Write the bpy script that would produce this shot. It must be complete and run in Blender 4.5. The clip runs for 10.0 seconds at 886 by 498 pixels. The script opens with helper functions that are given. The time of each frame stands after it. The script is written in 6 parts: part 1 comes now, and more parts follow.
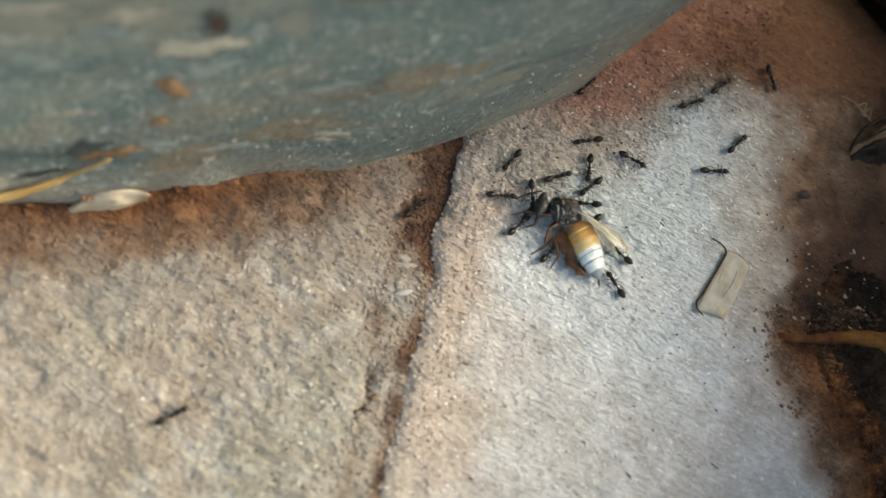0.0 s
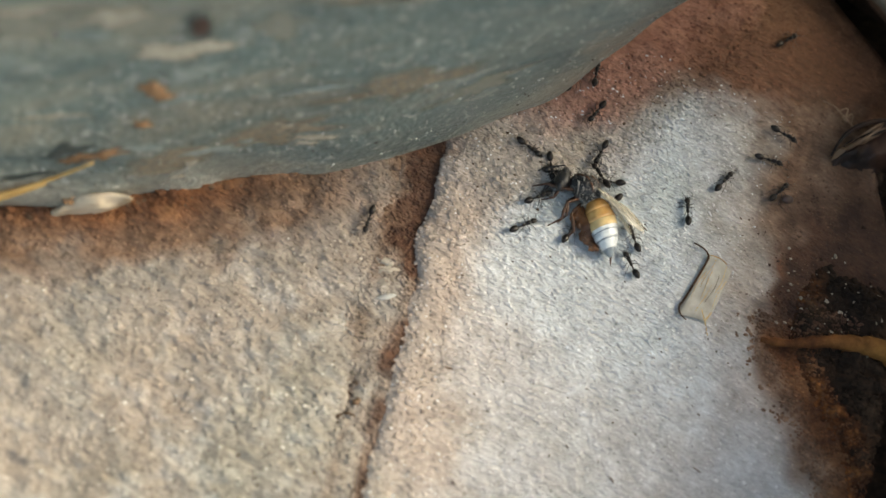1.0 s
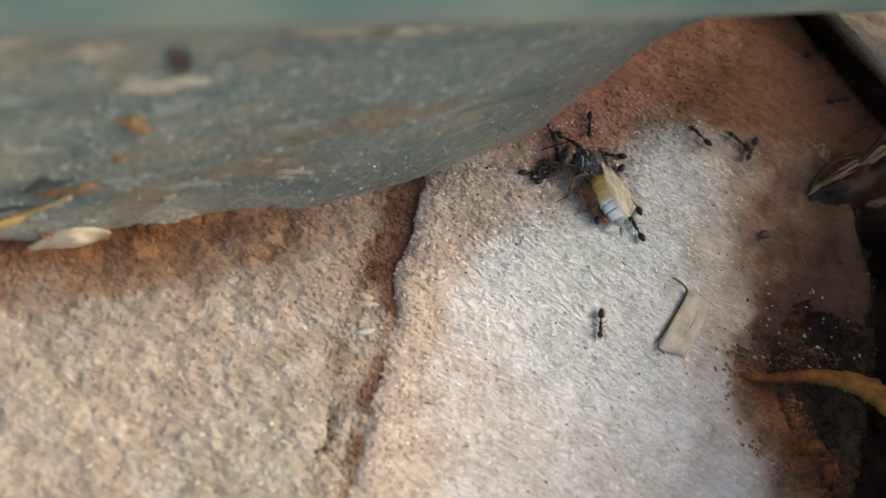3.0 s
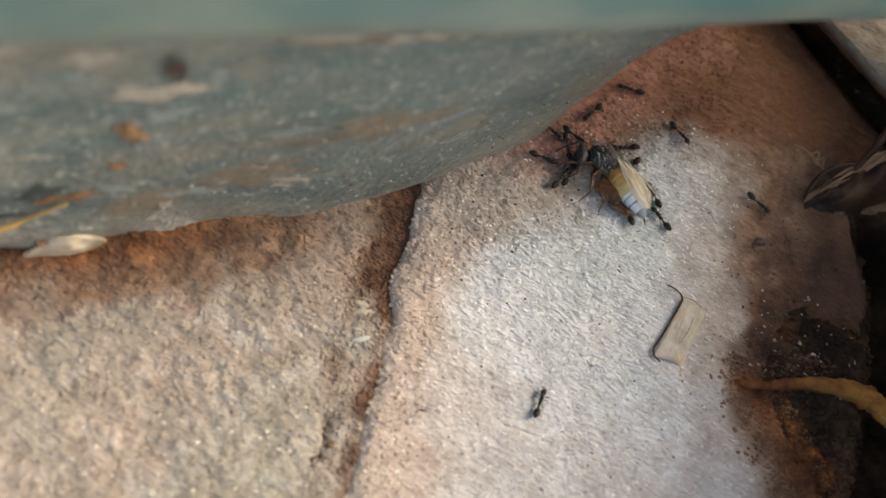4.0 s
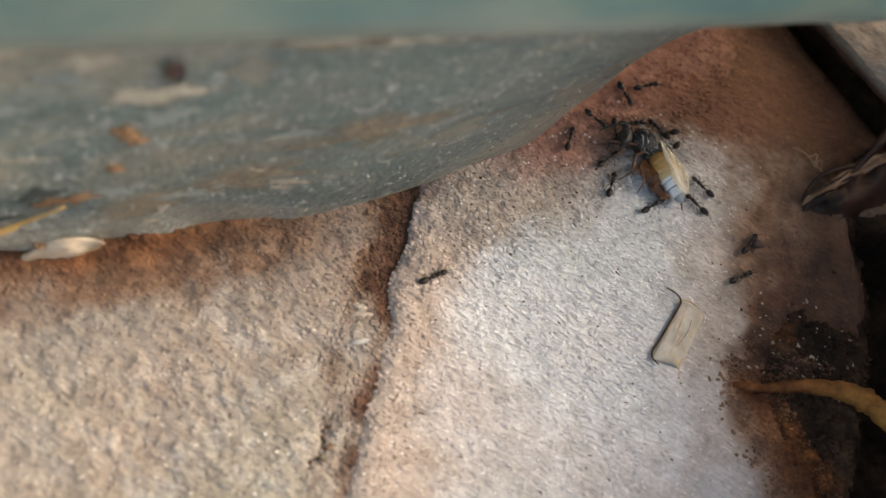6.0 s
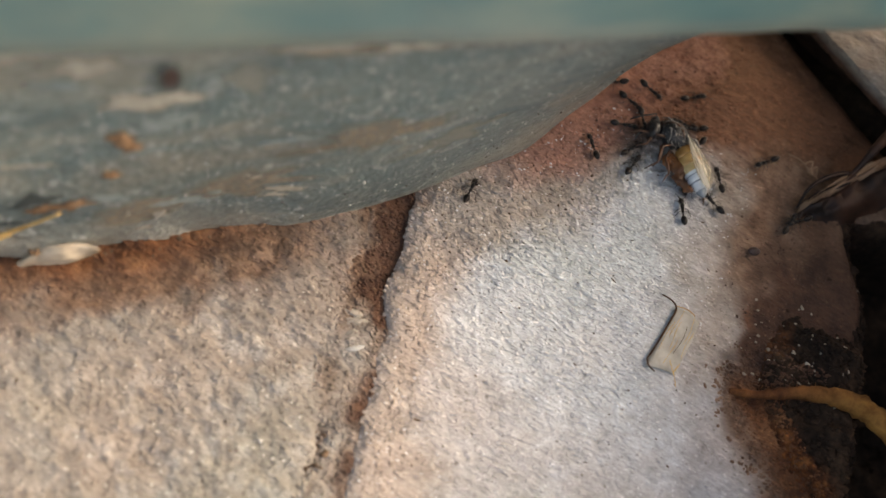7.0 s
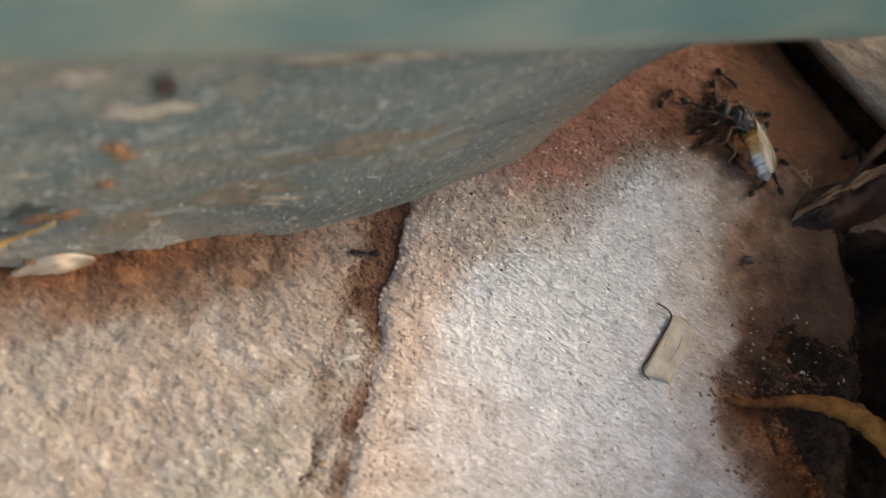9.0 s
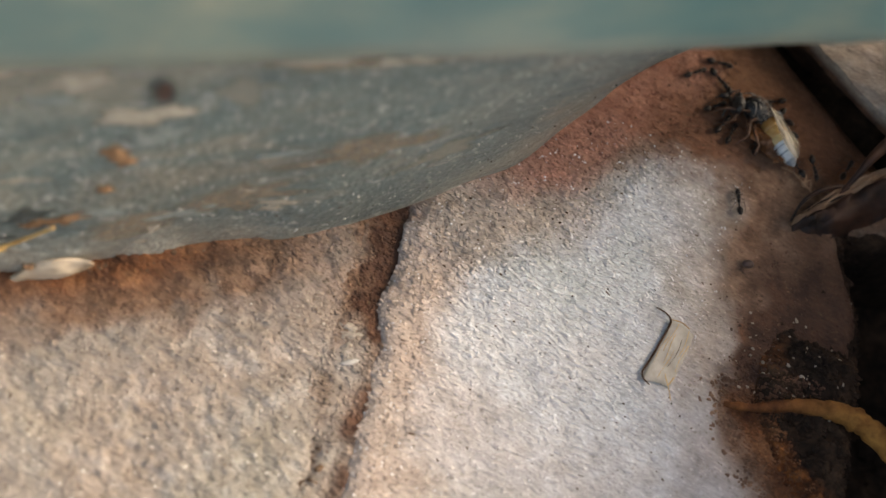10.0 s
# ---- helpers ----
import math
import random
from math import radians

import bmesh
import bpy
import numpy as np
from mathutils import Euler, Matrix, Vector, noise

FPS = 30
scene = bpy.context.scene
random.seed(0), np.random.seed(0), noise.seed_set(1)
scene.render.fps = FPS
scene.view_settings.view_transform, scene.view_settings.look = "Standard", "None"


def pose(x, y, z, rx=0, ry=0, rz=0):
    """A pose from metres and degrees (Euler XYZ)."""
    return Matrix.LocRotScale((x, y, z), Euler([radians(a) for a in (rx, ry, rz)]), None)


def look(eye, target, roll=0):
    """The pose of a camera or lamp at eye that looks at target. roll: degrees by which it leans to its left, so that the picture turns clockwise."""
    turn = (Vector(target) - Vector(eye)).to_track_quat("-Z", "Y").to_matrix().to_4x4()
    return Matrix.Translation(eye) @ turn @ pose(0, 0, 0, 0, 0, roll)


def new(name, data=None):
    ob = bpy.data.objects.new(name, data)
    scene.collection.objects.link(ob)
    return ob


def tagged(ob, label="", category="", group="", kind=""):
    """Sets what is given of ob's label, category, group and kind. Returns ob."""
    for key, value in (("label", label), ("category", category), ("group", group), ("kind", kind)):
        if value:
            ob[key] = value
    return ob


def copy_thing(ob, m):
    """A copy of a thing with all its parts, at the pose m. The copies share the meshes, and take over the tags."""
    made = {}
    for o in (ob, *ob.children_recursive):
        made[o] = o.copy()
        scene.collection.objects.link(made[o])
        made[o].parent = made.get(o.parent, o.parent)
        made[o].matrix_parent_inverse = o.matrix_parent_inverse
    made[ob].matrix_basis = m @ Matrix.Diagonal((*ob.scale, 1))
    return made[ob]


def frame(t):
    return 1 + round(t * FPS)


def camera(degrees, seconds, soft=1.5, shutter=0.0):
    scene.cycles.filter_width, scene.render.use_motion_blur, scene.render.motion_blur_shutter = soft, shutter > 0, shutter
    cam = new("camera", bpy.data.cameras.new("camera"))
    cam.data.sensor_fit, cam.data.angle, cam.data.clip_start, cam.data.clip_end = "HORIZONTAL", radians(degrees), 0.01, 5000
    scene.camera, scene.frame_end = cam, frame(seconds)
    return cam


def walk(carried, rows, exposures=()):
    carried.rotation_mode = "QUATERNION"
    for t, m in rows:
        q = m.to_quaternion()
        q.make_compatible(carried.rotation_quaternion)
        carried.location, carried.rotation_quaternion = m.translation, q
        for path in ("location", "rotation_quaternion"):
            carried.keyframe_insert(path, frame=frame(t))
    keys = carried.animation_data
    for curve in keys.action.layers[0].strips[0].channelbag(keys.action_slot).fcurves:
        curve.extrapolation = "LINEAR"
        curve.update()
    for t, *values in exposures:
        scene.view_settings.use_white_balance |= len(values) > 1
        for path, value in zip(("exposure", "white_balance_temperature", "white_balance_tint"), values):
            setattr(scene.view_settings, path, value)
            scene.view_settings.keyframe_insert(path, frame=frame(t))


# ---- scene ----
from mathutils.bvhtree import BVHTree

MM = 0.001
EYE = (0.00000, -0.06280, 0.11950)
PATH = [
    (0, pose(*EYE, 22.316, -9.341, 23.745)),
    (0.5, pose(*EYE, 22.460, -9.553, 23.705)),
    (1, pose(*EYE, 22.535, -10.072, 23.540)),
    (1.5, pose(*EYE, 23.035, -10.367, 23.369)),
    (2, pose(*EYE, 23.524, -10.626, 23.296)),
    (2.5, pose(*EYE, 23.854, -10.792, 23.252)),
    (4, pose(*EYE, 24.502, -11.130, 23.119)),
    (4.5, pose(*EYE, 24.440, -11.097, 23.118)),
    (5, pose(*EYE, 24.400, -11.094, 23.149)),
    (5.5, pose(*EYE, 24.521, -11.113, 23.091)),
    (7, pose(*EYE, 24.935, -11.377, 23.028)),
    (7.5, pose(*EYE, 25.233, -11.431, 22.967)),
    (8, pose(*EYE, 25.288, -11.504, 22.957)),
    (8.5, pose(*EYE, 25.335, -11.554, 22.880)),
    (9, pose(*EYE, 25.383, -11.537, 22.857)),
    (9.5, pose(*EYE, 25.454, -11.549, 22.858)),
    (10, pose(*EYE, 25.586, -11.554, 22.817)),
]
cam = camera(38.3, 10.0, soft=1.5)
cam.data.dof.use_dof = True
cam.data.dof.focus_distance = 0.138
cam.data.dof.aperture_fstop = 17.5
walk(cam, PATH, exposures=[(0.0, 1.34, 7700, 0), (3.0, 1.34, 8150, 7), (10.0, 1.31, 8250, 12)])

# ---- sky and sun ----
SUN_AZ, SUN_EL = radians(60), radians(37)          # azimuth clockwise from +y
world = bpy.data.worlds.new("sky")
scene.world = world
world.use_nodes = True
wn = world.node_tree.nodes
sky = wn.new("ShaderNodeTexSky")
sky.sky_type, sky.sun_disc = "NISHITA", False
sky.sun_elevation, sky.sun_rotation, sky.dust_density = SUN_EL, SUN_AZ, 4.0
wn["Background"].inputs["Strength"].default_value = 0.15
world.node_tree.links.new(sky.outputs[0], wn["Background"].inputs["Color"])
sun = new("sun", bpy.data.lights.new("sun", "SUN"))
sun.data.energy, sun.data.angle, sun.data.color = 1.3, radians(18), (1.0, 0.97, 0.95)
to_sun = Vector((math.sin(SUN_AZ) * math.cos(SUN_EL), math.cos(SUN_AZ) * math.cos(SUN_EL), math.sin(SUN_EL)))
sun.matrix_world = look(to_sun, (0, 0, 0))


# ---- materials ----
def material(name, rough=0.8, metal=0.0, spec=0.4):
    m = bpy.data.materials.new(name)
    m.use_nodes = True
    b = m.node_tree.nodes["Principled BSDF"]
    b.inputs["Roughness"].default_value = rough
    b.inputs["Metallic"].default_value = metal
    b.inputs["Specular IOR Level"].default_value = spec
    return m, m.node_tree.nodes, m.node_tree.links, b


def coords(n, l, stretch=(1, 1, 1), turn=0.0, per_object=False):
    """Object coordinates; with per_object each copy is shifted by its own random amount."""
    tc, mp = n.new("ShaderNodeTexCoord"), n.new("ShaderNodeMapping")
    mp.inputs["Scale"].default_value = stretch
    mp.inputs["Rotation"].default_value = (0, 0, turn)
    l.new(tc.outputs["Object"], mp.inputs["Vector"])
    if per_object:
        info, mul = n.new("ShaderNodeObjectInfo"), n.new("ShaderNodeMath")
        mul.operation = "MULTIPLY"
        mul.inputs[1].default_value = 3.0
        l.new(info.outputs["Random"], mul.inputs[0])
        l.new(mul.outputs[0], mp.inputs["Location"])
    return mp.outputs[0]


def noise_tex(n, l, vec, scale, detail=4, rough=0.55, distort=0.0):
    t = n.new("ShaderNodeTexNoise")
    t.inputs["Scale"].default_value, t.inputs["Detail"].default_value = scale, detail
    t.inputs["Roughness"].default_value, t.inputs["Distortion"].default_value = rough, distort
    l.new(vec, t.inputs["Vector"])
    return t.outputs["Fac"]


def ramp(n, l, fac, stops):
    r = n.new("ShaderNodeValToRGB")
    while len(r.color_ramp.elements) < len(stops):
        r.color_ramp.elements.new(0.5)
    for e, (p, c) in zip(r.color_ramp.elements, stops):
        e.position = p
        e.color = (*c, 1) if isinstance(c, tuple) else (c, c, c, 1)
    l.new(fac, r.inputs["Fac"])
    return r.outputs["Color"]


def mix(n, l, fac, a, b, mode="MIX"):
    m = n.new("ShaderNodeMix")
    m.data_type, m.blend_type = "RGBA", mode
    for value, sock in ((fac, m.inputs[0]), (a, m.inputs[6]), (b, m.inputs[7])):
        if isinstance(value, (int, float)):
            sock.default_value = value
        elif isinstance(value, tuple):
            sock.default_value = (*value, 1)
        else:
            l.new(value, sock)
    return m.outputs[2]


def bump(n, l, b, height, strength, distance):
    k = n.new("ShaderNodeBump")
    k.inputs["Strength"].default_value, k.inputs["Distance"].default_value = strength, distance
    l.new(height, k.inputs["Height"])
    l.new(k.outputs[0], b.inputs["Normal"])


def attribute(n, name):
    a = n.new("ShaderNodeAttribute")
    a.attribute_name = name
    return a.outputs["Fac"]


def brick_material(name="weathered_brick", loose=False):
    """Weathered brick: bare red-brown body, pale wash that also paints the glare, beige sand, rust-brown soil by the
    plan's stain maps.
    """
    m, n, l, b = material(name, 0.82, 0, 0.35)
    v = coords(n, l)
    big, mid = noise_tex(n, l, v, 60, 4), noise_tex(n, l, v, 320, 5)
    bare = ramp(n, l, big, [(0.3, (0.115, 0.05, 0.027)), (0.5, (0.175, 0.08, 0.044)), (0.7, (0.195, 0.098, 0.053))])
    sand = ramp(n, l, mid, [(0.25, (0.235, 0.205, 0.178)), (0.5, (0.285, 0.256, 0.228)), (0.75, (0.335, 0.308, 0.28))])
    sand = mix(n, l, ramp(n, l, big, [(0.42, 0.0), (0.62, 0.6)]), sand, mix(n, l, 1.0, sand, (1.08, 0.96, 0.88), "MULTIPLY"))
    wash_glare = ramp(n, l, mid, [(0.2, (0.41, 0.442, 0.472)), (0.5, (0.49, 0.527, 0.56)), (0.8, (0.58, 0.618, 0.655))])
    soil = ramp(n, l, mid, [(0.3, (0.085, 0.047, 0.03)), (0.52, (0.185, 0.112, 0.073)), (0.78, (0.31, 0.21, 0.152))])
    ragged = n.new("ShaderNodeMath")
    ragged.operation = "MULTIPLY_ADD"
    l.new(mid, ragged.inputs[0])
    ragged.inputs[1].default_value, ragged.inputs[2].default_value = 0.5, -0.25
    def mask(name):
        add = n.new("ShaderNodeMath")
        add.operation, add.use_clamp = "ADD", True
        l.new(attribute(n, name), add.inputs[0])
        l.new(ragged.outputs[0], add.inputs[1])
        return ramp(n, l, add.outputs[0], [(0.2, 0.0), (0.8, 1.0)])
    clay = ramp(n, l, mid, [(0.3, (0.245, 0.107, 0.073)), (0.7, (0.385, 0.2, 0.146))])
    c = mix(n, l, mask("sand"), bare, sand)
    c = mix(n, l, mask("blush"), c, ramp(n, l, mid, [(0.3, (0.33, 0.28, 0.245)), (0.7, (0.435, 0.378, 0.337))]))
    c = mix(n, l, mask("clay"), c, clay)
    c = mix(n, l, mask("wash_glare"), c, wash_glare)
    c = mix(n, l, mask("soil"), c, soil)
    c = mix(n, l, mask("rust"), c, ramp(n, l, mid, [(0.3, (0.06, 0.02, 0.008)), (0.52, (0.15, 0.058, 0.022)), (0.78, (0.31, 0.15, 0.07))]))
    c = mix(n, l, mask("dirt_shade"), c, ramp(n, l, mid, [(0.3, (0.035, 0.015, 0.009)), (0.7, (0.115, 0.056, 0.033))]))
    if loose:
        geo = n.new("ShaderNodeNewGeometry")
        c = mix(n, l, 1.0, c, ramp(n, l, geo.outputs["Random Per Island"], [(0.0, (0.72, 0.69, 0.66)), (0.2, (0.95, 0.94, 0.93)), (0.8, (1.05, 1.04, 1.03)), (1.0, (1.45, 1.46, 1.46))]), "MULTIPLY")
    # drawn grain: relief stretched along the way the clay was struck
    va = coords(n, l, (0.5, 1.0, 0.8), radians(5))
    ridges, sandy = noise_tex(n, l, va, 1400, 4, 0.6, 0.4), noise_tex(n, l, va, 2700, 3, 0.6, 0.3)
    patches = noise_tex(n, l, v, 38, 4, 0.6)
    c = mix(n, l, 1.0, c, ramp(n, l, patches, [(0.32, (0.9, 0.94, 0.9)), (0.5, (1.0, 1.0, 1.0)), (0.68, (1.05, 0.99, 0.95))]), "MULTIPLY")
    c = mix(n, l, 1.0, c, ramp(n, l, sandy, [(0.3, 0.8), (0.47, 0.97), (0.6, 1.05), (0.72, 1.4)]), "MULTIPLY")
    c = mix(n, l, 1.0, c, ramp(n, l, ridges, [(0.3, 0.8), (0.42, 0.97), (0.6, 1.04), (0.72, 1.25)]), "MULTIPLY")
    l.new(c, b.inputs["Base Color"])
    add = n.new("ShaderNodeMath")
    add.operation = "MULTIPLY_ADD"
    l.new(sandy, add.inputs[0])
    add.inputs[1].default_value = 0.42
    l.new(ridges, add.inputs[2])
    k, coarse = n.new("ShaderNodeBump"), n.new("ShaderNodeMapRange")
    coarse.inputs["To Min"].default_value, coarse.inputs["To Max"].default_value = 0.42, 0.9
    l.new(attribute(n, "wash_glare"), coarse.inputs["Value"])
    l.new(coarse.outputs[0], k.inputs["Strength"])
    k.inputs["Distance"].default_value = 0.0011
    l.new(add.outputs[0], k.inputs["Height"])
    l.new(k.outputs[0], b.inputs["Normal"])
    gloss = n.new("ShaderNodeMapRange")
    gloss.inputs["To Min"].default_value, gloss.inputs["To Max"].default_value = 0.78, 0.46
    l.new(attribute(n, "wash_glare"), gloss.inputs["Value"])
    l.new(gloss.outputs[0], b.inputs["Roughness"])
    return m


def soil_material():
    m, n, l, b = material("damp_soil", 0.95, 0, 0.2)
    v = coords(n, l)
    mid, fine = noise_tex(n, l, v, 180, 5), noise_tex(n, l, v, 900, 4)
    c = ramp(n, l, mid, [(0.3, (0.012, 0.008, 0.006)), (0.5, (0.032, 0.019, 0.012)), (0.75, (0.09, 0.05, 0.028))])
    clods = noise_tex(n, l, v, 520, 4, 0.6)
    rust = ramp(n, l, clods, [(0.36, (0.018, 0.007, 0.004)), (0.52, (0.15, 0.045, 0.013)), (0.66, (0.46, 0.165, 0.05))])
    c = mix(n, l, attribute(n, "rust"), c, rust)
    c = mix(n, l, 1.0, c, ramp(n, l, fine, [(0.3, 0.6), (0.7, 1.4)]), "MULTIPLY")
    l.new(c, b.inputs["Base Color"])
    bump(n, l, b, fine, 0.7, 0.0005)
    return m


def along_wall(n, l, stretch):
    """Coordinates drawn out along the planter's wall."""
    tc, mp = n.new("ShaderNodeTexCoord"), n.new("ShaderNodeMapping")
    mp.vector_type = "TEXTURE"
    mp.inputs["Rotation"].default_value = (0, 0, radians(34))
    mp.inputs["Scale"].default_value = stretch
    l.new(tc.outputs["Object"], mp.inputs["Vector"])
    return mp.outputs[0]


def planter_material():
    """Faded blue-grey plastic with smeared dried mud."""
    m, n, l, b = material("faded_plastic", 0.42, 0, 0.5)
    v, v2 = along_wall(n, l, (2.6, 1, 1)), coords(n, l)
    big, smear = noise_tex(n, l, v, 42, 6, 0.6, 0.9), noise_tex(n, l, v, 95, 6, 0.62, 0.8)
    mid, fine = noise_tex(n, l, v2, 420, 5, 0.65, 0.6), noise_tex(n, l, v2, 1500, 3)
    base = ramp(n, l, big, [(0.36, (0.058, 0.102, 0.112)), (0.47, (0.112, 0.16, 0.158)), (0.55, (0.168, 0.204, 0.186)), (0.65, (0.25, 0.255, 0.215))])
    mud = ramp(n, l, mid, [(0.3, (0.2, 0.175, 0.13)), (0.7, (0.36, 0.315, 0.24))])
    c = mix(n, l, ramp(n, l, smear, [(0.5, 0.0), (0.6, 0.45), (0.72, 0.85)]), base, mud)
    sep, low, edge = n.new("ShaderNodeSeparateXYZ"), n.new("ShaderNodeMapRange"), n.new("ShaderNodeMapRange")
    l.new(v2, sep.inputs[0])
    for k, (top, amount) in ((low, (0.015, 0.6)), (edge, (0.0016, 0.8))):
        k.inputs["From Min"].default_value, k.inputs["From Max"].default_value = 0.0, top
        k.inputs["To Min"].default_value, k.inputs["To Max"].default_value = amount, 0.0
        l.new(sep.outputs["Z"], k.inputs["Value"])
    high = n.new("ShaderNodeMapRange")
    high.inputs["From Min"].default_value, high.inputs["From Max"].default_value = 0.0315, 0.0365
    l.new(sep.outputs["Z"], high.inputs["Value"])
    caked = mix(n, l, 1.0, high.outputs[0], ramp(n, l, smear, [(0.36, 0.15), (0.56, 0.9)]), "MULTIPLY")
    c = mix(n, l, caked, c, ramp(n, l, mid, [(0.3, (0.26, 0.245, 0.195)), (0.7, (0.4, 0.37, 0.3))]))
    # paler towards the foot, palest along the lowest edge
    foot_tint = mix(n, l, 1.0, low.outputs[0], ramp(n, l, big, [(0.35, 0.4), (0.6, 1.0)]), "MULTIPLY")
    c = mix(n, l, foot_tint, c, ramp(n, l, mid, [(0.3, (0.27, 0.275, 0.245)), (0.7, (0.42, 0.41, 0.36))]))
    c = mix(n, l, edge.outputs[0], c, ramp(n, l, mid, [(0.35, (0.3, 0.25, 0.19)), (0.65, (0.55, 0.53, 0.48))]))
    c = mix(n, l, ramp(n, l, mid, [(0.62, 0.0), (0.74, 0.4)]), c, (0.42, 0.4, 0.34))
    c = mix(n, l, ramp(n, l, mid, [(0.28, 0.4), (0.36, 0.0)]), c, (0.06, 0.075, 0.075))
    c = mix(n, l, ramp(n, l, noise_tex(n, l, v2, 950, 2, 0.5), [(0.62, 0.0), (0.7, 0.7)]), c, (0.42, 0.43, 0.41))
    c = mix(n, l, 1.0, c, ramp(n, l, fine, [(0.3, 0.78), (0.5, 1.0), (0.7, 1.3)]), "MULTIPLY")
    l.new(c, b.inputs["Base Color"])
    bump(n, l, b, mix(n, l, 0.4, mid, fine), 0.9, 0.0007)
    return m


def plain_material(name, dark, light, scale, rough=0.7, spec=0.4, strength=0.2, per_object=True):
    m, n, l, b = material(name, rough, 0, spec)
    v = coords(n, l, per_object=per_object)
    t = noise_tex(n, l, v, scale, 4)
    l.new(ramp(n, l, t, [(0.3, dark), (0.7, light)]), b.inputs["Base Color"])
    bump(n, l, b, t, strength, 0.0002)
    return m


def wing_material(name, dark, light, alpha):
    m, n, l, b = material(name, 0.25, 0, 0.5)
    v = coords(n, l, (0.35, 3, 1))
    t = noise_tex(n, l, v, 700, 4)
    l.new(ramp(n, l, t, [(0.35, dark), (0.65, light)]), b.inputs["Base Color"])
    b.inputs["Alpha"].default_value = alpha
    return m


def rim_material():
    """Teal plastic, paler than the wall, with a crust of pale mud along its lower edge."""
    m, n, l, b = material("teal_plastic", 0.42, 0, 0.5)
    v = coords(n, l, (1, 1, 1.6), radians(-35))
    big, mid = noise_tex(n, l, v, 55, 4, 0.55), noise_tex(n, l, v, 240, 4)
    c = ramp(n, l, big, [(0.35, (0.1, 0.215, 0.22)), (0.5, (0.145, 0.245, 0.235)), (0.62, (0.21, 0.285, 0.25)), (0.75, (0.34, 0.37, 0.3))])
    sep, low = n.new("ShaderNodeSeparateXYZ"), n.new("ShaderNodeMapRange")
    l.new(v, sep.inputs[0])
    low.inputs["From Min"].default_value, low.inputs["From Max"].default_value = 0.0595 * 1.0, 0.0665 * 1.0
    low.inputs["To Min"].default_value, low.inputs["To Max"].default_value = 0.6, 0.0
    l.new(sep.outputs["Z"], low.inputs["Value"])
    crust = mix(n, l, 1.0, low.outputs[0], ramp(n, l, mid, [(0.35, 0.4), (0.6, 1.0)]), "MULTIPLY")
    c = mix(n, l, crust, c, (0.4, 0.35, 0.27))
    l.new(c, b.inputs["Base Color"])
    bump(n, l, b, mid, 0.2, 0.0003)
    return m


def root_material():
    """Fibrous bark: rust-stained where it leaves the soil, yellow-brown further out."""
    m, n, l, b = material("root_bark", 0.85, 0, 0.25)
    v = coords(n, l)
    t = noise_tex(n, l, v, 520, 5, 0.65)
    sep, out = n.new("ShaderNodeSeparateXYZ"), n.new("ShaderNodeMapRange")
    l.new(v, sep.inputs[0])
    out.inputs["From Min"].default_value, out.inputs["From Max"].default_value = 0.0385, 0.0475
    l.new(sep.outputs["X"], out.inputs["Value"])
    rusty = ramp(n, l, t, [(0.3, (0.05, 0.016, 0.006)), (0.7, (0.2, 0.072, 0.022))])
    c = mix(n, l, out.outputs[0], rusty, ramp(n, l, t, [(0.3, (0.12, 0.042, 0.01)), (0.7, (0.42, 0.195, 0.047))]))
    l.new(c, b.inputs["Base Color"])
    bump(n, l, b, t, 0.8, 0.0005)
    return m


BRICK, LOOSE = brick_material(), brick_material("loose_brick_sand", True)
SOIL, PLASTIC, TEAL = soil_material(), planter_material(), rim_material()
ANT = plain_material("ant_shell", (0.005, 0.004, 0.004), (0.016, 0.011, 0.009), 1500, 0.3, 0.32, 0.1)
ANT_LEG = plain_material("ant_leg", (0.012, 0.008, 0.006), (0.03, 0.018, 0.012), 1500, 0.4, 0.5, 0.1)
BEE_DARK = plain_material("bee_dark", (0.008, 0.008, 0.009), (0.035, 0.034, 0.034), 900, 0.5, 0.5, 0.5)
BEE_FUZZ = plain_material("bee_fuzz", (0.12, 0.115, 0.105), (0.34, 0.32, 0.29), 1800, 0.85, 0.3, 0.8)
BEE_AMBER = plain_material("bee_amber", (0.38, 0.18, 0.05), (0.58, 0.36, 0.14), 900, 0.25, 0.5, 0.1)
BEE_YELLOW = plain_material("bee_yellow", (0.5, 0.34, 0.14), (0.68, 0.53, 0.29), 900, 0.25, 0.5, 0.1)
BEE_PALE = plain_material("bee_pale", (0.46, 0.5, 0.53), (0.72, 0.75, 0.76), 1200, 0.2, 0.6, 0.4)
BEE_BAND = plain_material("bee_band", (0.13, 0.16, 0.185), (0.3, 0.335, 0.36), 1200, 0.3, 0.5, 0.1)
BEE_LEG = plain_material("bee_leg", (0.03, 0.014, 0.009), (0.14, 0.065, 0.036), 1600, 0.45, 0.4, 0.3)
WING = wing_material("bee_wing", (0.4, 0.34, 0.23), (0.74, 0.7, 0.6), 0.42)
BELLY = plain_material("bee_belly", (0.03, 0.012, 0.007), (0.34, 0.135, 0.048), 380, 0.45, 0.45, 1.0)
STRAW = plain_material("straw", (0.36, 0.2, 0.06), (0.66, 0.44, 0.17), 300, 0.7, 0.3, 0.4)
ROOT = root_material()
LEAF = plain_material("dead_leaf", (0.006, 0.004, 0.003), (0.085, 0.036, 0.02), 210, 0.6, 0.4, 1.0)
HUSK = plain_material("dry_husk", (0.29, 0.275, 0.235), (0.47, 0.455, 0.415), 520, 0.6, 0.35, 0.7)
HUSK_EDGE = plain_material("husk_edge", (0.025, 0.014, 0.008), (0.09, 0.05, 0.028), 600, 0.9, 0.1, 0.3)
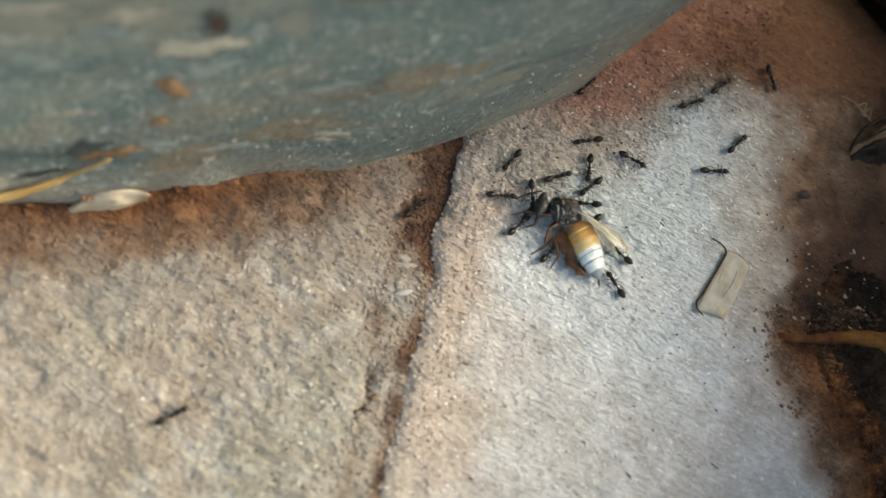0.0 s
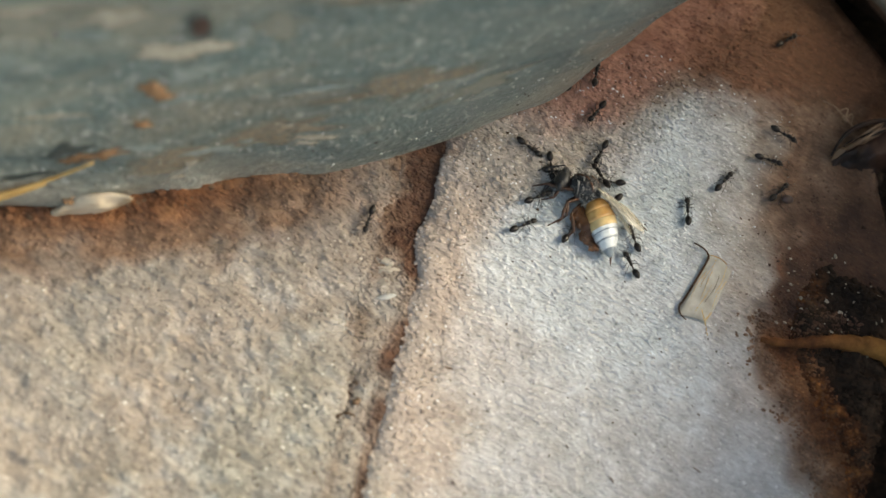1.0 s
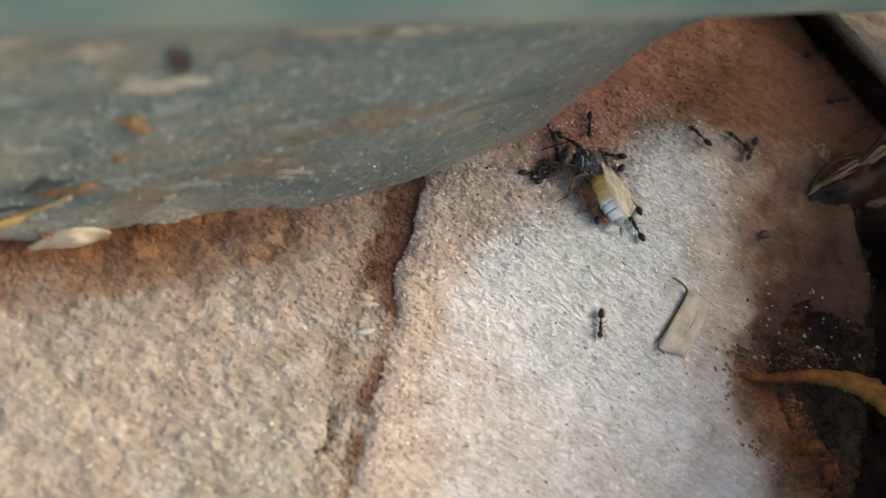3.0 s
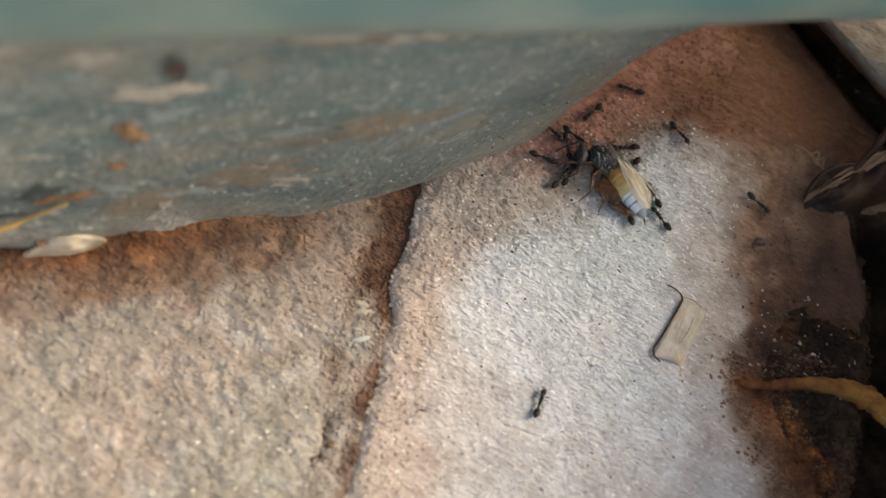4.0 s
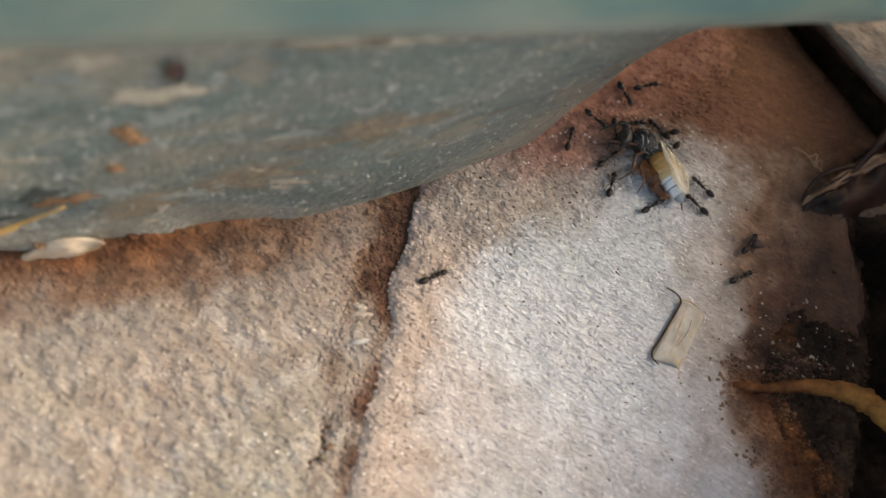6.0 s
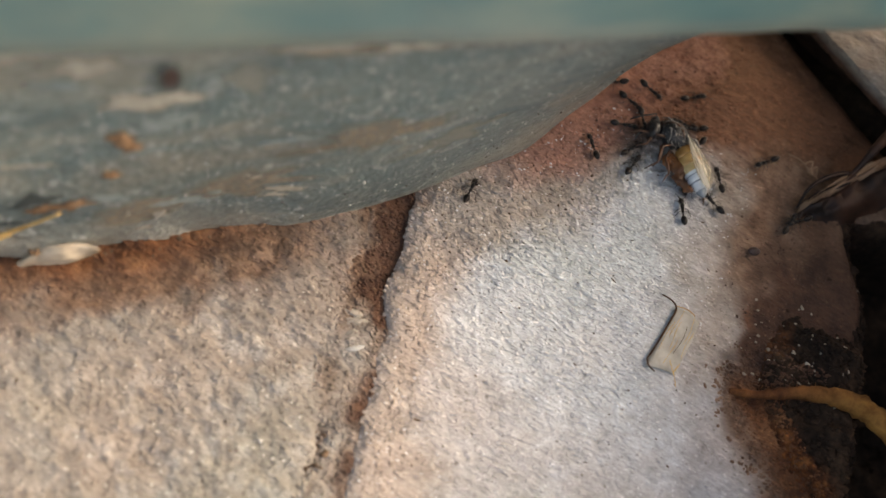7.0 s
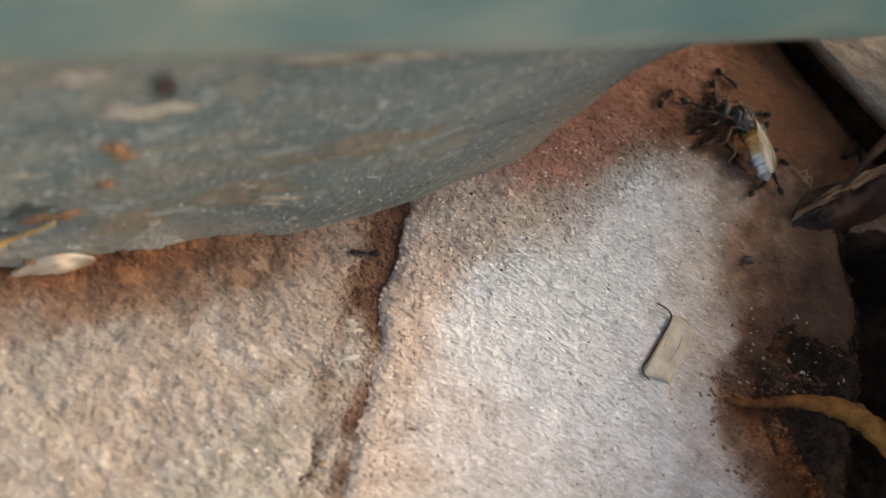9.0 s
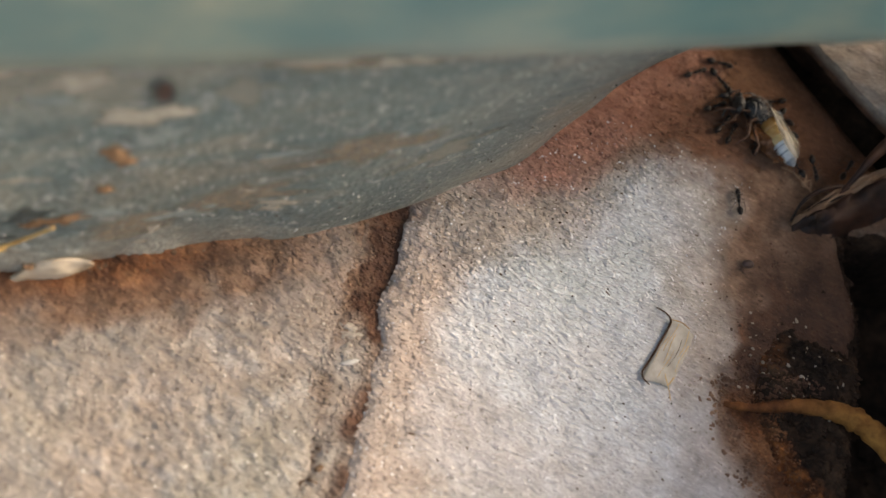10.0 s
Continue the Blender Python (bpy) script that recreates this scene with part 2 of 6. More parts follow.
GRIT = plain_material("grit", (0.4, 0.35, 0.29), (0.72, 0.69, 0.64), 300, 0.6, 0.45, 0.4)
CRUMB = plain_material("soil_crumb", (0.035, 0.02, 0.012), (0.17, 0.11, 0.07), 300, 0.9, 0.2, 0.5)
SEED = plain_material("seed", (0.03, 0.018, 0.014), (0.1, 0.06, 0.05), 600, 0.5, 0.4, 0.4)

# ---- plan noise ----
TABLE = np.random.RandomState(7).rand(256, 256)


def value_noise(x, y, scale, seed):
    """Smooth noise of about 0..1 over the plan; scale in metres."""
    u, v = x / scale + seed * 17.13, y / scale + seed * 5.77
    i, j = np.floor(u).astype(int), np.floor(v).astype(int)
    f, g = u - i, v - j
    f, g = f * f * (3 - 2 * f), g * g * (3 - 2 * g)
    a, b = TABLE[i % 256, j % 256], TABLE[(i + 1) % 256, j % 256]
    c, d = TABLE[i % 256, (j + 1) % 256], TABLE[(i + 1) % 256, (j + 1) % 256]
    return (a * (1 - f) + b * f) * (1 - g) + (c * (1 - f) + d * f) * g


def step(lo, hi, x):
    t = np.clip((x - lo) / (hi - lo), 0, 1)
    return t * t * (3 - 2 * t)


def spread(lo, fine_lo, fine_hi, hi, d, grow=1.25):
    """Grid lines: d apart between fine_lo and fine_hi, growing outwards to lo and hi."""
    mid = list(np.arange(fine_lo, fine_hi + d / 2, d))
    k = d
    while mid[0] > lo:
        k *= grow
        mid.insert(0, max(lo, mid[0] - k))
    k = d
    while mid[-1] < hi:
        k *= grow
        mid.append(min(hi, mid[-1] + k))
    return np.array(mid)


def link(ob, parent=None):
    scene.collection.objects.link(ob)
    ob.parent = parent
    return ob


def sheet(name, xs, ys, height, mat, parent=None, floor=None, fields=None):
    """A height field as one mesh; faces wholly below floor are left out."""
    X, Y = np.meshgrid(xs, ys)
    Z = height(X, Y)
    nx, ny = len(xs), len(ys)
    idx = np.arange(nx * ny).reshape(ny, nx)
    quads = np.stack([idx[:-1, :-1], idx[:-1, 1:], idx[1:, 1:], idx[1:, :-1]], -1).reshape(-1, 4)
    if floor is not None:
        quads = quads[(Z.ravel()[quads] > floor).any(1)]
    used = np.unique(quads)
    remap = np.zeros(nx * ny, int)
    remap[used] = np.arange(len(used))
    co = np.stack([X.ravel(), Y.ravel(), Z.ravel()], 1)[used]
    me = bpy.data.meshes.new(name)
    me.from_pydata(co.tolist(), [], remap[quads].tolist())
    me.polygons.foreach_set("use_smooth", np.ones(len(quads), bool))
    for key, fn in (fields or {}).items():
        a = me.attributes.new(key, "FLOAT", "POINT")
        a.data.foreach_set("value", fn(co[:, 0], co[:, 1]).astype(np.float32))
    me.materials.append(mat)
    return link(bpy.data.objects.new(name, me), parent)


# ---- plan of the bricks ----
def joint_left(y):
    return (-8.3 * MM - 0.2 * y) + (value_noise(y * 0 + 0.3, y, 0.006, 1) - 0.5) * 0.0016


def joint_right(y):
    return (-4.8 * MM - 0.21 * y) + (value_noise(y * 0 + 0.7, y, 0.005, 2) - 0.5) * 0.0014 + (value_noise(y * 0 + 0.7, y, 0.0012, 31) - 0.5) * 0.0006


def outer_edge(y):
    return 44.6 * MM - 0.2 * (y - 14 * MM) + 20 * MM * step(25 * MM, 32 * MM, y) + (value_noise(y * 0 + 0.1, y, 0.009, 3) - 0.5) * 0.004


def back_edge(x):
    return 44.7 * MM - 0.57 * (x - 27.9 * MM) + (value_noise(x, x * 0 + 0.4, 0.012, 4) - 0.5) * 0.0012


def rounded(q, r):
    """Height over the inside distance q from an edge worn to the radius r, with a steep side below."""
    c = np.clip(q, 0, r)
    return np.where(q > 0, -(r - np.sqrt(np.maximum(r * r - (r - c) ** 2, 0))), -r + q * 9)


def grains(x, y, amount):
    return amount * ((value_noise(x * 0.6, y, 0.0009, 5) - 0.5) * 0.7 + (value_noise(x, y, 0.00055, 6) - 0.5) * 0.4
                     + (value_noise(x, y, 0.0045, 8) - 0.5) * 1.2)


FOOT = [(-190, -137), (-95, -66), (-62, -41), (-41.6, -24.6), (-36.7, -22.3), (-33, -20.6), (-30.9, -17.8), (-25.4, -14.8), (-23.6, -12.0), (-18.9, -8.5),
        (-15.6, -7.1), (-12.9, -4.8), (-9, -1.1), (-4.9, 3.4),
        (-0.9, 8.7), (2.6, 13.2), (5.4, 18.8), (8.4, 25.4), (10.6, 33), (12, 44), (9, 70), (-20, 105), (-110, 140), (-230, 40)]


def foot_distance(x, y):
    """Distance in the plan from the planter's foot, in front of it."""
    best = np.full(np.shape(x), 9.0)
    for (ax, ay), (bx, by) in zip(FOOT[1:20], FOOT[2:21]):
        ax, ay, bx, by = ax * MM, ay * MM, bx * MM, by * MM
        dx, dy = bx - ax, by - ay
        t = np.clip(((x - ax) * dx + (y - ay) * dy) / (dx * dx + dy * dy), 0, 1)
        best = np.minimum(best, np.hypot(x - ax - t * dx, y - ay - t * dy))
    return best


def soil_bank_edge(y):
    """Where the dark soil begins on the brick beside the gap."""
    return 33.4 * MM + (value_noise(y * 0 + 0.2, y, 0.01, 9) - 0.5) * 0.006 + np.maximum(0, y - 9 * MM) * 0.1 + np.maximum(0, -y) * 1.1


def left_brick(x, y):
    return rounded(joint_left(y) - x, 3.0 * MM) * 0.3 + grains(x, y, 0.6 * MM) + 0.9 * MM * np.exp(-foot_distance(x, y) / (2.5 * MM)) * step(-0.5 * MM, 3.5 * MM, joint_left(y) - x)


def right_brick(x, y):
    q = x - joint_right(y)
    side = np.minimum(outer_edge(y) - x, (back_edge(x) - y) * 0.87 + 1.2 * MM)
    lip = 0.14 * MM * np.exp(-((q - 1.6 * MM) / (1.3 * MM)) ** 2)
    rough = 0.21 * MM + 0.16 * MM * step(9 * MM, 0, q) + 0.14 * MM * step(10 * MM, 26 * MM, y) + 0.3 * MM * step(13 * MM, 3 * MM, foot_distance(x, y)) * step(22 * MM, 8 * MM, y)
    return np.minimum(rounded(q, 2.2 * MM) * 0.3, rounded(side, 2.6 * MM)) + lip + grains(x, y, rough) - 1.0 * MM * step(24 * MM, 44 * MM, x)


def pale_edge(y):
    """Where the pale surface gives way to bare and earthy brick beside the gap."""
    return soil_bank_edge(y) - 3.5 * MM * step(3 * MM, 14 * MM, y)


def sand_amount_right(x, y):
    edge = pale_edge(y)
    return step(27 * MM, 10 * MM, y - 0.25 * x) * step(edge + 2 * MM, edge - 5 * MM, x)


# Painted pool of light: pale centre, fading towards foot, top, right and bottom.
def wash_glare_right(x, y):
    q = x - joint_right(y)
    top = 14 * MM + 0.62 * np.clip(x, 0, 20 * MM) - 0.55 * np.clip(x - 24 * MM, 0, 20 * MM)
    edge = pale_edge(y) - 1.5 * MM
    w = step(1.5 * MM, 14 * MM, q + (value_noise(x, y, 0.008, 11) - 0.5) * 0.007) * (0.82 + 0.18 * value_noise(x, y, 0.011, 19))
    w = w * (1 - 0.5 * step(-4 * MM, -28 * MM, y))
    w = w * step(3.5 * MM, 15 * MM, foot_distance(x, y) + (value_noise(x, y, 0.006, 38) - 0.5) * 0.004)
    return w * step(top + 8 * MM, top - 9 * MM, y) * step(edge + 3 * MM, edge - 17 * MM, x + (value_noise(x, y, 0.004, 22) - 0.5) * 0.003)


def blush_amount_right(x, y):
    """Pale pinkish crust over the sand, up to the bare clay."""
    return sand_amount_right(x, y) * step(22 * MM, 9 * MM, y) * (0.75 + 0.25 * value_noise(x, y, 0.007, 40))


def soil_amount_right(x, y):
    near = foot_distance(x, y)
    s = 0.55 * step(4 * MM, 0, near + (value_noise(x, y, 0.0025, 45) - 0.5) * 0.003) * step(14 * MM, 0, y)
    edge = np.minimum(soil_bank_edge(y) - 4.5 * MM * step(4 * MM, -3 * MM, y), pale_edge(y) - 1.5 * MM * step(3 * MM, 14 * MM, y)) + 2.8 * MM * step(13 * MM, 6 * MM, y) * step(-3 * MM, 2 * MM, y) + (value_noise(x, y, 0.003, 49) - 0.5) * 0.004
    rust = step(edge - 5 * MM, edge + 2 * MM, x) * step(34 * MM, 26 * MM, y)
    return np.clip(s + rust, 0, 1)


def soil_amount_left(x, y):
    d = foot_distance(x, y)
    return np.clip((1.0 - 0.5 * step(-19 * MM, -9 * MM, x)) * step(11 * MM, 2.5 * MM, d + 1.5 * MM * step(-17 * MM, -9 * MM, x) + (value_noise(x, y, 0.006, 12) - 0.5) * 0.005 + (value_noise(x, y, 0.0018, 61) - 0.5) * 0.003) + 0.3 * step(4.5 * MM, -1 * MM, joint_left(y) - x + (value_noise(x, y, 0.002, 26) - 0.5) * 0.003), 0, 1)


def rust_amount_left(x, y):
    """Rust-red damp along the planter's foot."""
    d = foot_distance(x, y) + (value_noise(x, y, 0.004, 27) - 0.5) * 0.004
    return 0.8 * step(6 * MM, 1 * MM, d) * step(-8 * MM, -28 * MM, x)


def clay_amount_right(x, y):
    """Redder clay showing along the planter's foot."""
    d = foot_distance(x, y) + (value_noise(x, y, 0.005, 23) - 0.5) * 0.006
    return step(12 * MM, 4 * MM, d) * (0.12 * step(-6 * MM, 4 * MM, y) + 0.6 * step(5 * MM, 16 * MM, y))


def rust_amount_right(x, y):
    edge = soil_bank_edge(y) - 4.0 * MM * step(4 * MM, -3 * MM, y) + (value_noise(x, y, 0.0025, 24) - 0.5) * 0.004
    return step(edge - 2 * MM, edge + 4 * MM, x) * step(7 * MM, -1 * MM, y)


def dirt_amount_right(x, y):
    edge = soil_bank_edge(y) + (value_noise(x, y, 0.0025, 25) - 0.5) * 0.005
    return step(edge - 4.5 * MM, edge + 1.5 * MM, x) * step(-3 * MM, 3 * MM, y) * (1.0 * step(13 * MM, 7 * MM, y) + 0.75 * step(31 * MM, 18 * MM, y) * step(7 * MM, 13 * MM, y))


def one(x, y):
    return np.ones(np.shape(x))


def joint_soil(x, y):
    """Brown earth in the joint: packed near the planter, in patches further off; right strip darkened for shade."""
    across = (x - joint_left(y)) / (joint_right(y) - joint_left(y))
    packed = step(-14 * MM, -4 * MM, y + (value_noise(x, y, 0.004, 14) - 0.5) * 0.004) * (0.45 + 0.55 * step(0.2, 0.7, across))
    return np.clip(packed + 0.12 + 0.3 * step(0.3, 0.9, value_noise(x, y, 0.003, 16)) + 0.3 * step(0.5, 0.95, across) + 0.2 * step(0.3, 0.0, np.abs(across - 0.05)), 0, 1)


def joint_dirt_shade(x, y):
    """Dark damp earth in the hollow under the planter's foot; groove strip and pit painted dark for shade."""
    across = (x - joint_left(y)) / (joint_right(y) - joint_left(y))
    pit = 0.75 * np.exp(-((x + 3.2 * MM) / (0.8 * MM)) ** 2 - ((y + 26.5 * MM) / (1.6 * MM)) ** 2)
    grime_shade = 0.4 * step(0.35, 0.75, value_noise(x, y, 0.0022, 39)) * step(-0.3, 0.1, across) + 0.34 * step(0.5, 0.85, across)
    return pit + grime_shade + 0.95 * (0.5 * step(-13 * MM, -9 * MM, y + (value_noise(x, y, 0.003, 14) - 0.5) * 0.006) + 0.5 * step(-9 * MM, -5 * MM, y + (value_noise(x, y, 0.002, 14) - 0.5) * 0.005)) * step(-0.1, 0.2, across - 0.1 * step(-5 * MM, 0, y) + (value_noise(x, y, 0.002, 18) - 0.5) * 0.5)


def bed(x, y):
    """Mortar and dirt between the bricks."""
    across = np.clip((x - joint_left(y)) / (joint_right(y) - joint_left(y)), 0, 1)
    deep = 0.3 * MM * step(-11.5 * MM, -7 * MM, y + (value_noise(x, y, 0.003, 14) - 0.5) * 0.004) * step(0.0, 0.4, across - 0.2 * step(-5 * MM, 0, y) + (value_noise(x, y, 0.002, 18) - 0.5) * 0.5)
    pit = 0.8 * MM * np.exp(-((x + 3.2 * MM) / (1.0 * MM)) ** 2 - ((y + 26.5 * MM) / (1.8 * MM)) ** 2)
    groove = 0.32 * MM * step(0.45, 0.8, across + (value_noise(x, y, 0.0025, 29) - 0.5) * 0.5) * (0.45 + 0.55 * value_noise(x * 0, y, 0.005, 30))
    return -0.2 * MM - groove - deep - pit + grains(x, y, 0.42 * MM)


ground = tagged(sheet("ground", spread(-3, -0.09, 0.12, 3, 0.002, 1.3), spread(-3, -0.09, 0.12, 3, 0.002, 1.3),
                      lambda x, y: -17 * MM + 13 * MM * step(-1 * MM, 3 * MM, y - back_edge(x)) * step(0.2, 0.1, np.hypot(x, y)) + (value_noise(x, y, 0.012, 20) - 0.5) * 5 * MM, SOIL),
                "dark damp bare soil below the bricks", "ground", kind="structure")
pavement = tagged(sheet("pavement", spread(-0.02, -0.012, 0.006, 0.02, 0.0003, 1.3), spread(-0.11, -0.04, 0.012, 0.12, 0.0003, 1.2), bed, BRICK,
                        fields={"sand": one, "wash_glare": lambda x, y: 0.25 * value_noise(x, y, 0.004, 15), "soil": joint_soil, "dirt_shade": joint_dirt_shade}),
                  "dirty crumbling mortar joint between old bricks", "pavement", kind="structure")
sheet("brick", spread(-0.23, -0.058, 0.0, 0.004, 0.00028), spread(-0.12, -0.047, 0.006, 0.13, 0.00028), left_brick, BRICK,
                pavement, -0.02, {"sand": one, "wash_glare": lambda x, y: 0.3 * value_noise(x, y, 0.02, 13), "soil": soil_amount_left, "rust": rust_amount_left})
sheet("brick", spread(-0.02, -0.009, 0.05, 0.066, 0.00028), spread(-0.12, -0.036, 0.05, 0.06, 0.00028), right_brick, BRICK,
                pavement, -0.02, {"sand": sand_amount_right, "blush": blush_amount_right, "wash_glare": wash_glare_right, "soil": soil_amount_right, "clay": clay_amount_right, "rust": rust_amount_right, "dirt_shade": dirt_amount_right})


def far_brick():
    """A thicker brick with a worn edge, its overhang added to darken the unlit front."""
    bm = bmesh.new()
    turn = radians(-29.7)
    along, back = Vector((math.cos(turn), math.sin(turn), 0)), Vector((-math.sin(turn), math.cos(turn), 0))
    edge = Vector((35.6, 41.1, 0)) * MM
    slab = edge + back * 0.04 + Vector((0, 0, 4.5 * MM))
    bmesh.ops.create_cube(bm, size=1, matrix=Matrix.Translation(slab) @ Matrix.Rotation(turn, 4, "Z") @ Matrix.Diagonal((0.13, 0.08, 2.2 * MM, 1)))
    bmesh.ops.subdivide_edges(bm, edges=[e for e in bm.edges if abs(e.verts[0].co.z - e.verts[1].co.z) < 1e-6], cuts=60, use_grid_fill=True)
    for v in bm.verts:
        q = (v.co - edge).dot(back)
        v.co.z += 0.5 * MM * noise.noise(v.co * 300) + 0.25 * MM * noise.noise(v.co * 900) - 0.7 * MM * math.exp(-q / (1.2 * MM))
        v.co += back * 0.6 * MM * noise.noise((v.co.x * 250, v.co.y * 250, 4.0)) * math.exp(-q / (3 * MM))
    foot = edge + back * (0.04 + 5 * MM) + Vector((0, 0, -7.0 * MM))
    bmesh.ops.create_cube(bm, size=1, matrix=Matrix.Translation(foot) @ Matrix.Rotation(turn, 4, "Z") @ Matrix.Diagonal((0.13, 0.08, 20.0 * MM, 1)))
    me = bpy.data.meshes.new("brick")
    bm.to_mesh(me)
    bm.free()
    a = me.attributes.new("sand", "FLOAT", "POINT")
    a.data.foreach_set("value", np.full(len(me.vertices), 0.75, np.float32))
    # Lower front painted dark to stand for its shade.
    d = me.attributes.new("dirt_shade", "FLOAT", "POINT")
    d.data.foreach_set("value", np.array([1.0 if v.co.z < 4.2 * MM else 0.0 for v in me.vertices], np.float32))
    me.materials.append(BRICK)
    return link(bpy.data.objects.new("brick", me), pavement)


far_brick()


# Unseen low wall, added to keep the sun off the bricks' right side.
def build_shade_wall():
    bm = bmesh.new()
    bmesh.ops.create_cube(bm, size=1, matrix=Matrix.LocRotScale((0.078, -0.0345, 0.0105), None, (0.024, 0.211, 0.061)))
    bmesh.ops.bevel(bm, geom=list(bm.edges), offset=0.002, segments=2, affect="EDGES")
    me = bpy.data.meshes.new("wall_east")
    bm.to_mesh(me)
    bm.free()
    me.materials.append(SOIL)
    return tagged(link(bpy.data.objects.new("wall_east", me)), "unseen dark low wall added beside the gap for shade", "wall", kind="structure")


build_shade_wall()


def bank_rust(x, y):
    """Fresh rust-coloured crumbs along the near margin of the spilled soil."""
    d = x - soil_bank_edge(y) + (value_noise(x, y, 0.003, 17) - 0.5) * 0.005
    return np.maximum(0.75 * step(5 * MM, 0.5 * MM, d) * step(4 * MM, -4 * MM, y), 0.35 * step(2.5 * MM, 0, d))


def bank_height(x, y):
    d = x - soil_bank_edge(y)
    return (-1.2 * MM + 1.5 * MM * step(0, 3 * MM, d) - 16 * MM * step(-1 * MM, 7 * MM, x - outer_edge(y)) + grains(x, y, 0.35 * MM + 1.1 * MM * step(0, 6 * MM, d))
            - 2.2 * MM * step(5 * MM, 15 * MM, y + (value_noise(x, y, 0.004, 60) - 0.5) * 0.008) - 4 * MM * step(0, -2 * MM, d))


soil_bank = tagged(sheet("soil_bank", spread(0.02, 0.028, 0.06, 0.065, 0.0003), spread(-0.06, -0.02, 0.028, 0.032, 0.0003), bank_height, SOIL, None, -0.0165,
                         {"rust": bank_rust}),
                   "dark crumbly soil spilled over the brick edge", "soil", kind="stuff")


# ---- mesh helpers ----
def part(name, bm, mat, parent=None, label="", smooth=True):
    me = bpy.data.meshes.new(name)
    bm.to_mesh(me)
    bm.free()
    me.polygons.foreach_set("use_smooth", np.full(len(me.polygons), smooth))
    me.materials.append(mat)
    ob = link(bpy.data.objects.new(name, me), parent)
    if label:
        ob["label"] = label
    return ob


def thing(name, label, category, group="", kind=""):
    return tagged(new(name), label, category, group, kind)


def ball(bm, centre, radii, turn=(0, 0, 0), seg=14, rings=10, rough=0.0, seed=0):
    m = pose(*centre, *turn) @ Matrix.Diagonal((*radii, 1))
    made = bmesh.ops.create_uvsphere(bm, u_segments=seg, v_segments=rings, radius=1, matrix=m)["verts"]
    if rough:
        rnd = random.Random(seed)
        for v in made:
            v.co += (v.co - Vector(centre)) * rnd.uniform(-rough, rough)
    return made


def tube(bm, pts, radii, sides=6, cap=True):
    """A tube of varying radius along a polyline."""
    pts = [Vector(p) for p in pts]
    loops = []
    for i, p in enumerate(pts):
        d = (pts[min(i + 1, len(pts) - 1)] - pts[max(i - 1, 0)]).normalized()
        side = d.cross(Vector((0, 0, 1)))
        side = side.normalized() if side.length > 1e-4 else Vector((1, 0, 0))
        up = side.cross(d)
        r = radii[i] if isinstance(radii, (list, tuple)) else radii
        loops.append([bm.verts.new(p + (side * math.cos(a) + up * math.sin(a)) * r)
                      for a in (2 * math.pi * k / sides for k in range(sides))])
    for a, b in zip(loops, loops[1:]):
        for k in range(sides):
            bm.faces.new((a[k], a[(k + 1) % sides], b[(k + 1) % sides], b[k]))
    if cap:
        bm.faces.new(loops[0][::-1])
        bm.faces.new(loops[-1])


def spline(ctrl, n, closed=False):
    """Catmull-Rom through the control points, n points a span."""
    out, k = [], len(ctrl)
    for i in range(k if closed else k - 1):
        p = [Vector(ctrl[(i + j) % k] if closed else ctrl[min(max(i + j, 0), k - 1)]) for j in (-1, 0, 1, 2)]
        for s in range(n):
            t = s / n
            out.append(0.5 * ((2 * p[1]) + (p[2] - p[0]) * t + (2 * p[0] - 5 * p[1] + 4 * p[2] - p[3]) * t * t
                              + (3 * p[1] - p[0] - 3 * p[2] + p[3]) * t ** 3))
    if not closed:
        out.append(Vector(ctrl[-1]))
    return out


# ---- planter ----
RIM = [(-191.6, -120.5), (-96.6, -59.5), (-63.6, -38.1), (-39.5, -22.7), (-34.6, -19.5), (-31.2, -17.4), (-28.9, -15.9), (-24.8, -13.4), (-22.8, -12.1), (-19.9, -10.2), (-16.6, -8.1), (-14.1, -6.5), (-11.1, -4.5), (-7.6, -2.4), (-4.1, -0.1), (0.4, 2.8), (5.4, 6), (10.4, 9.3), (17.4, 13.8), (26.4, 19.7), (52, 40), (40, 110), (-110, 165), (-250, 40)]


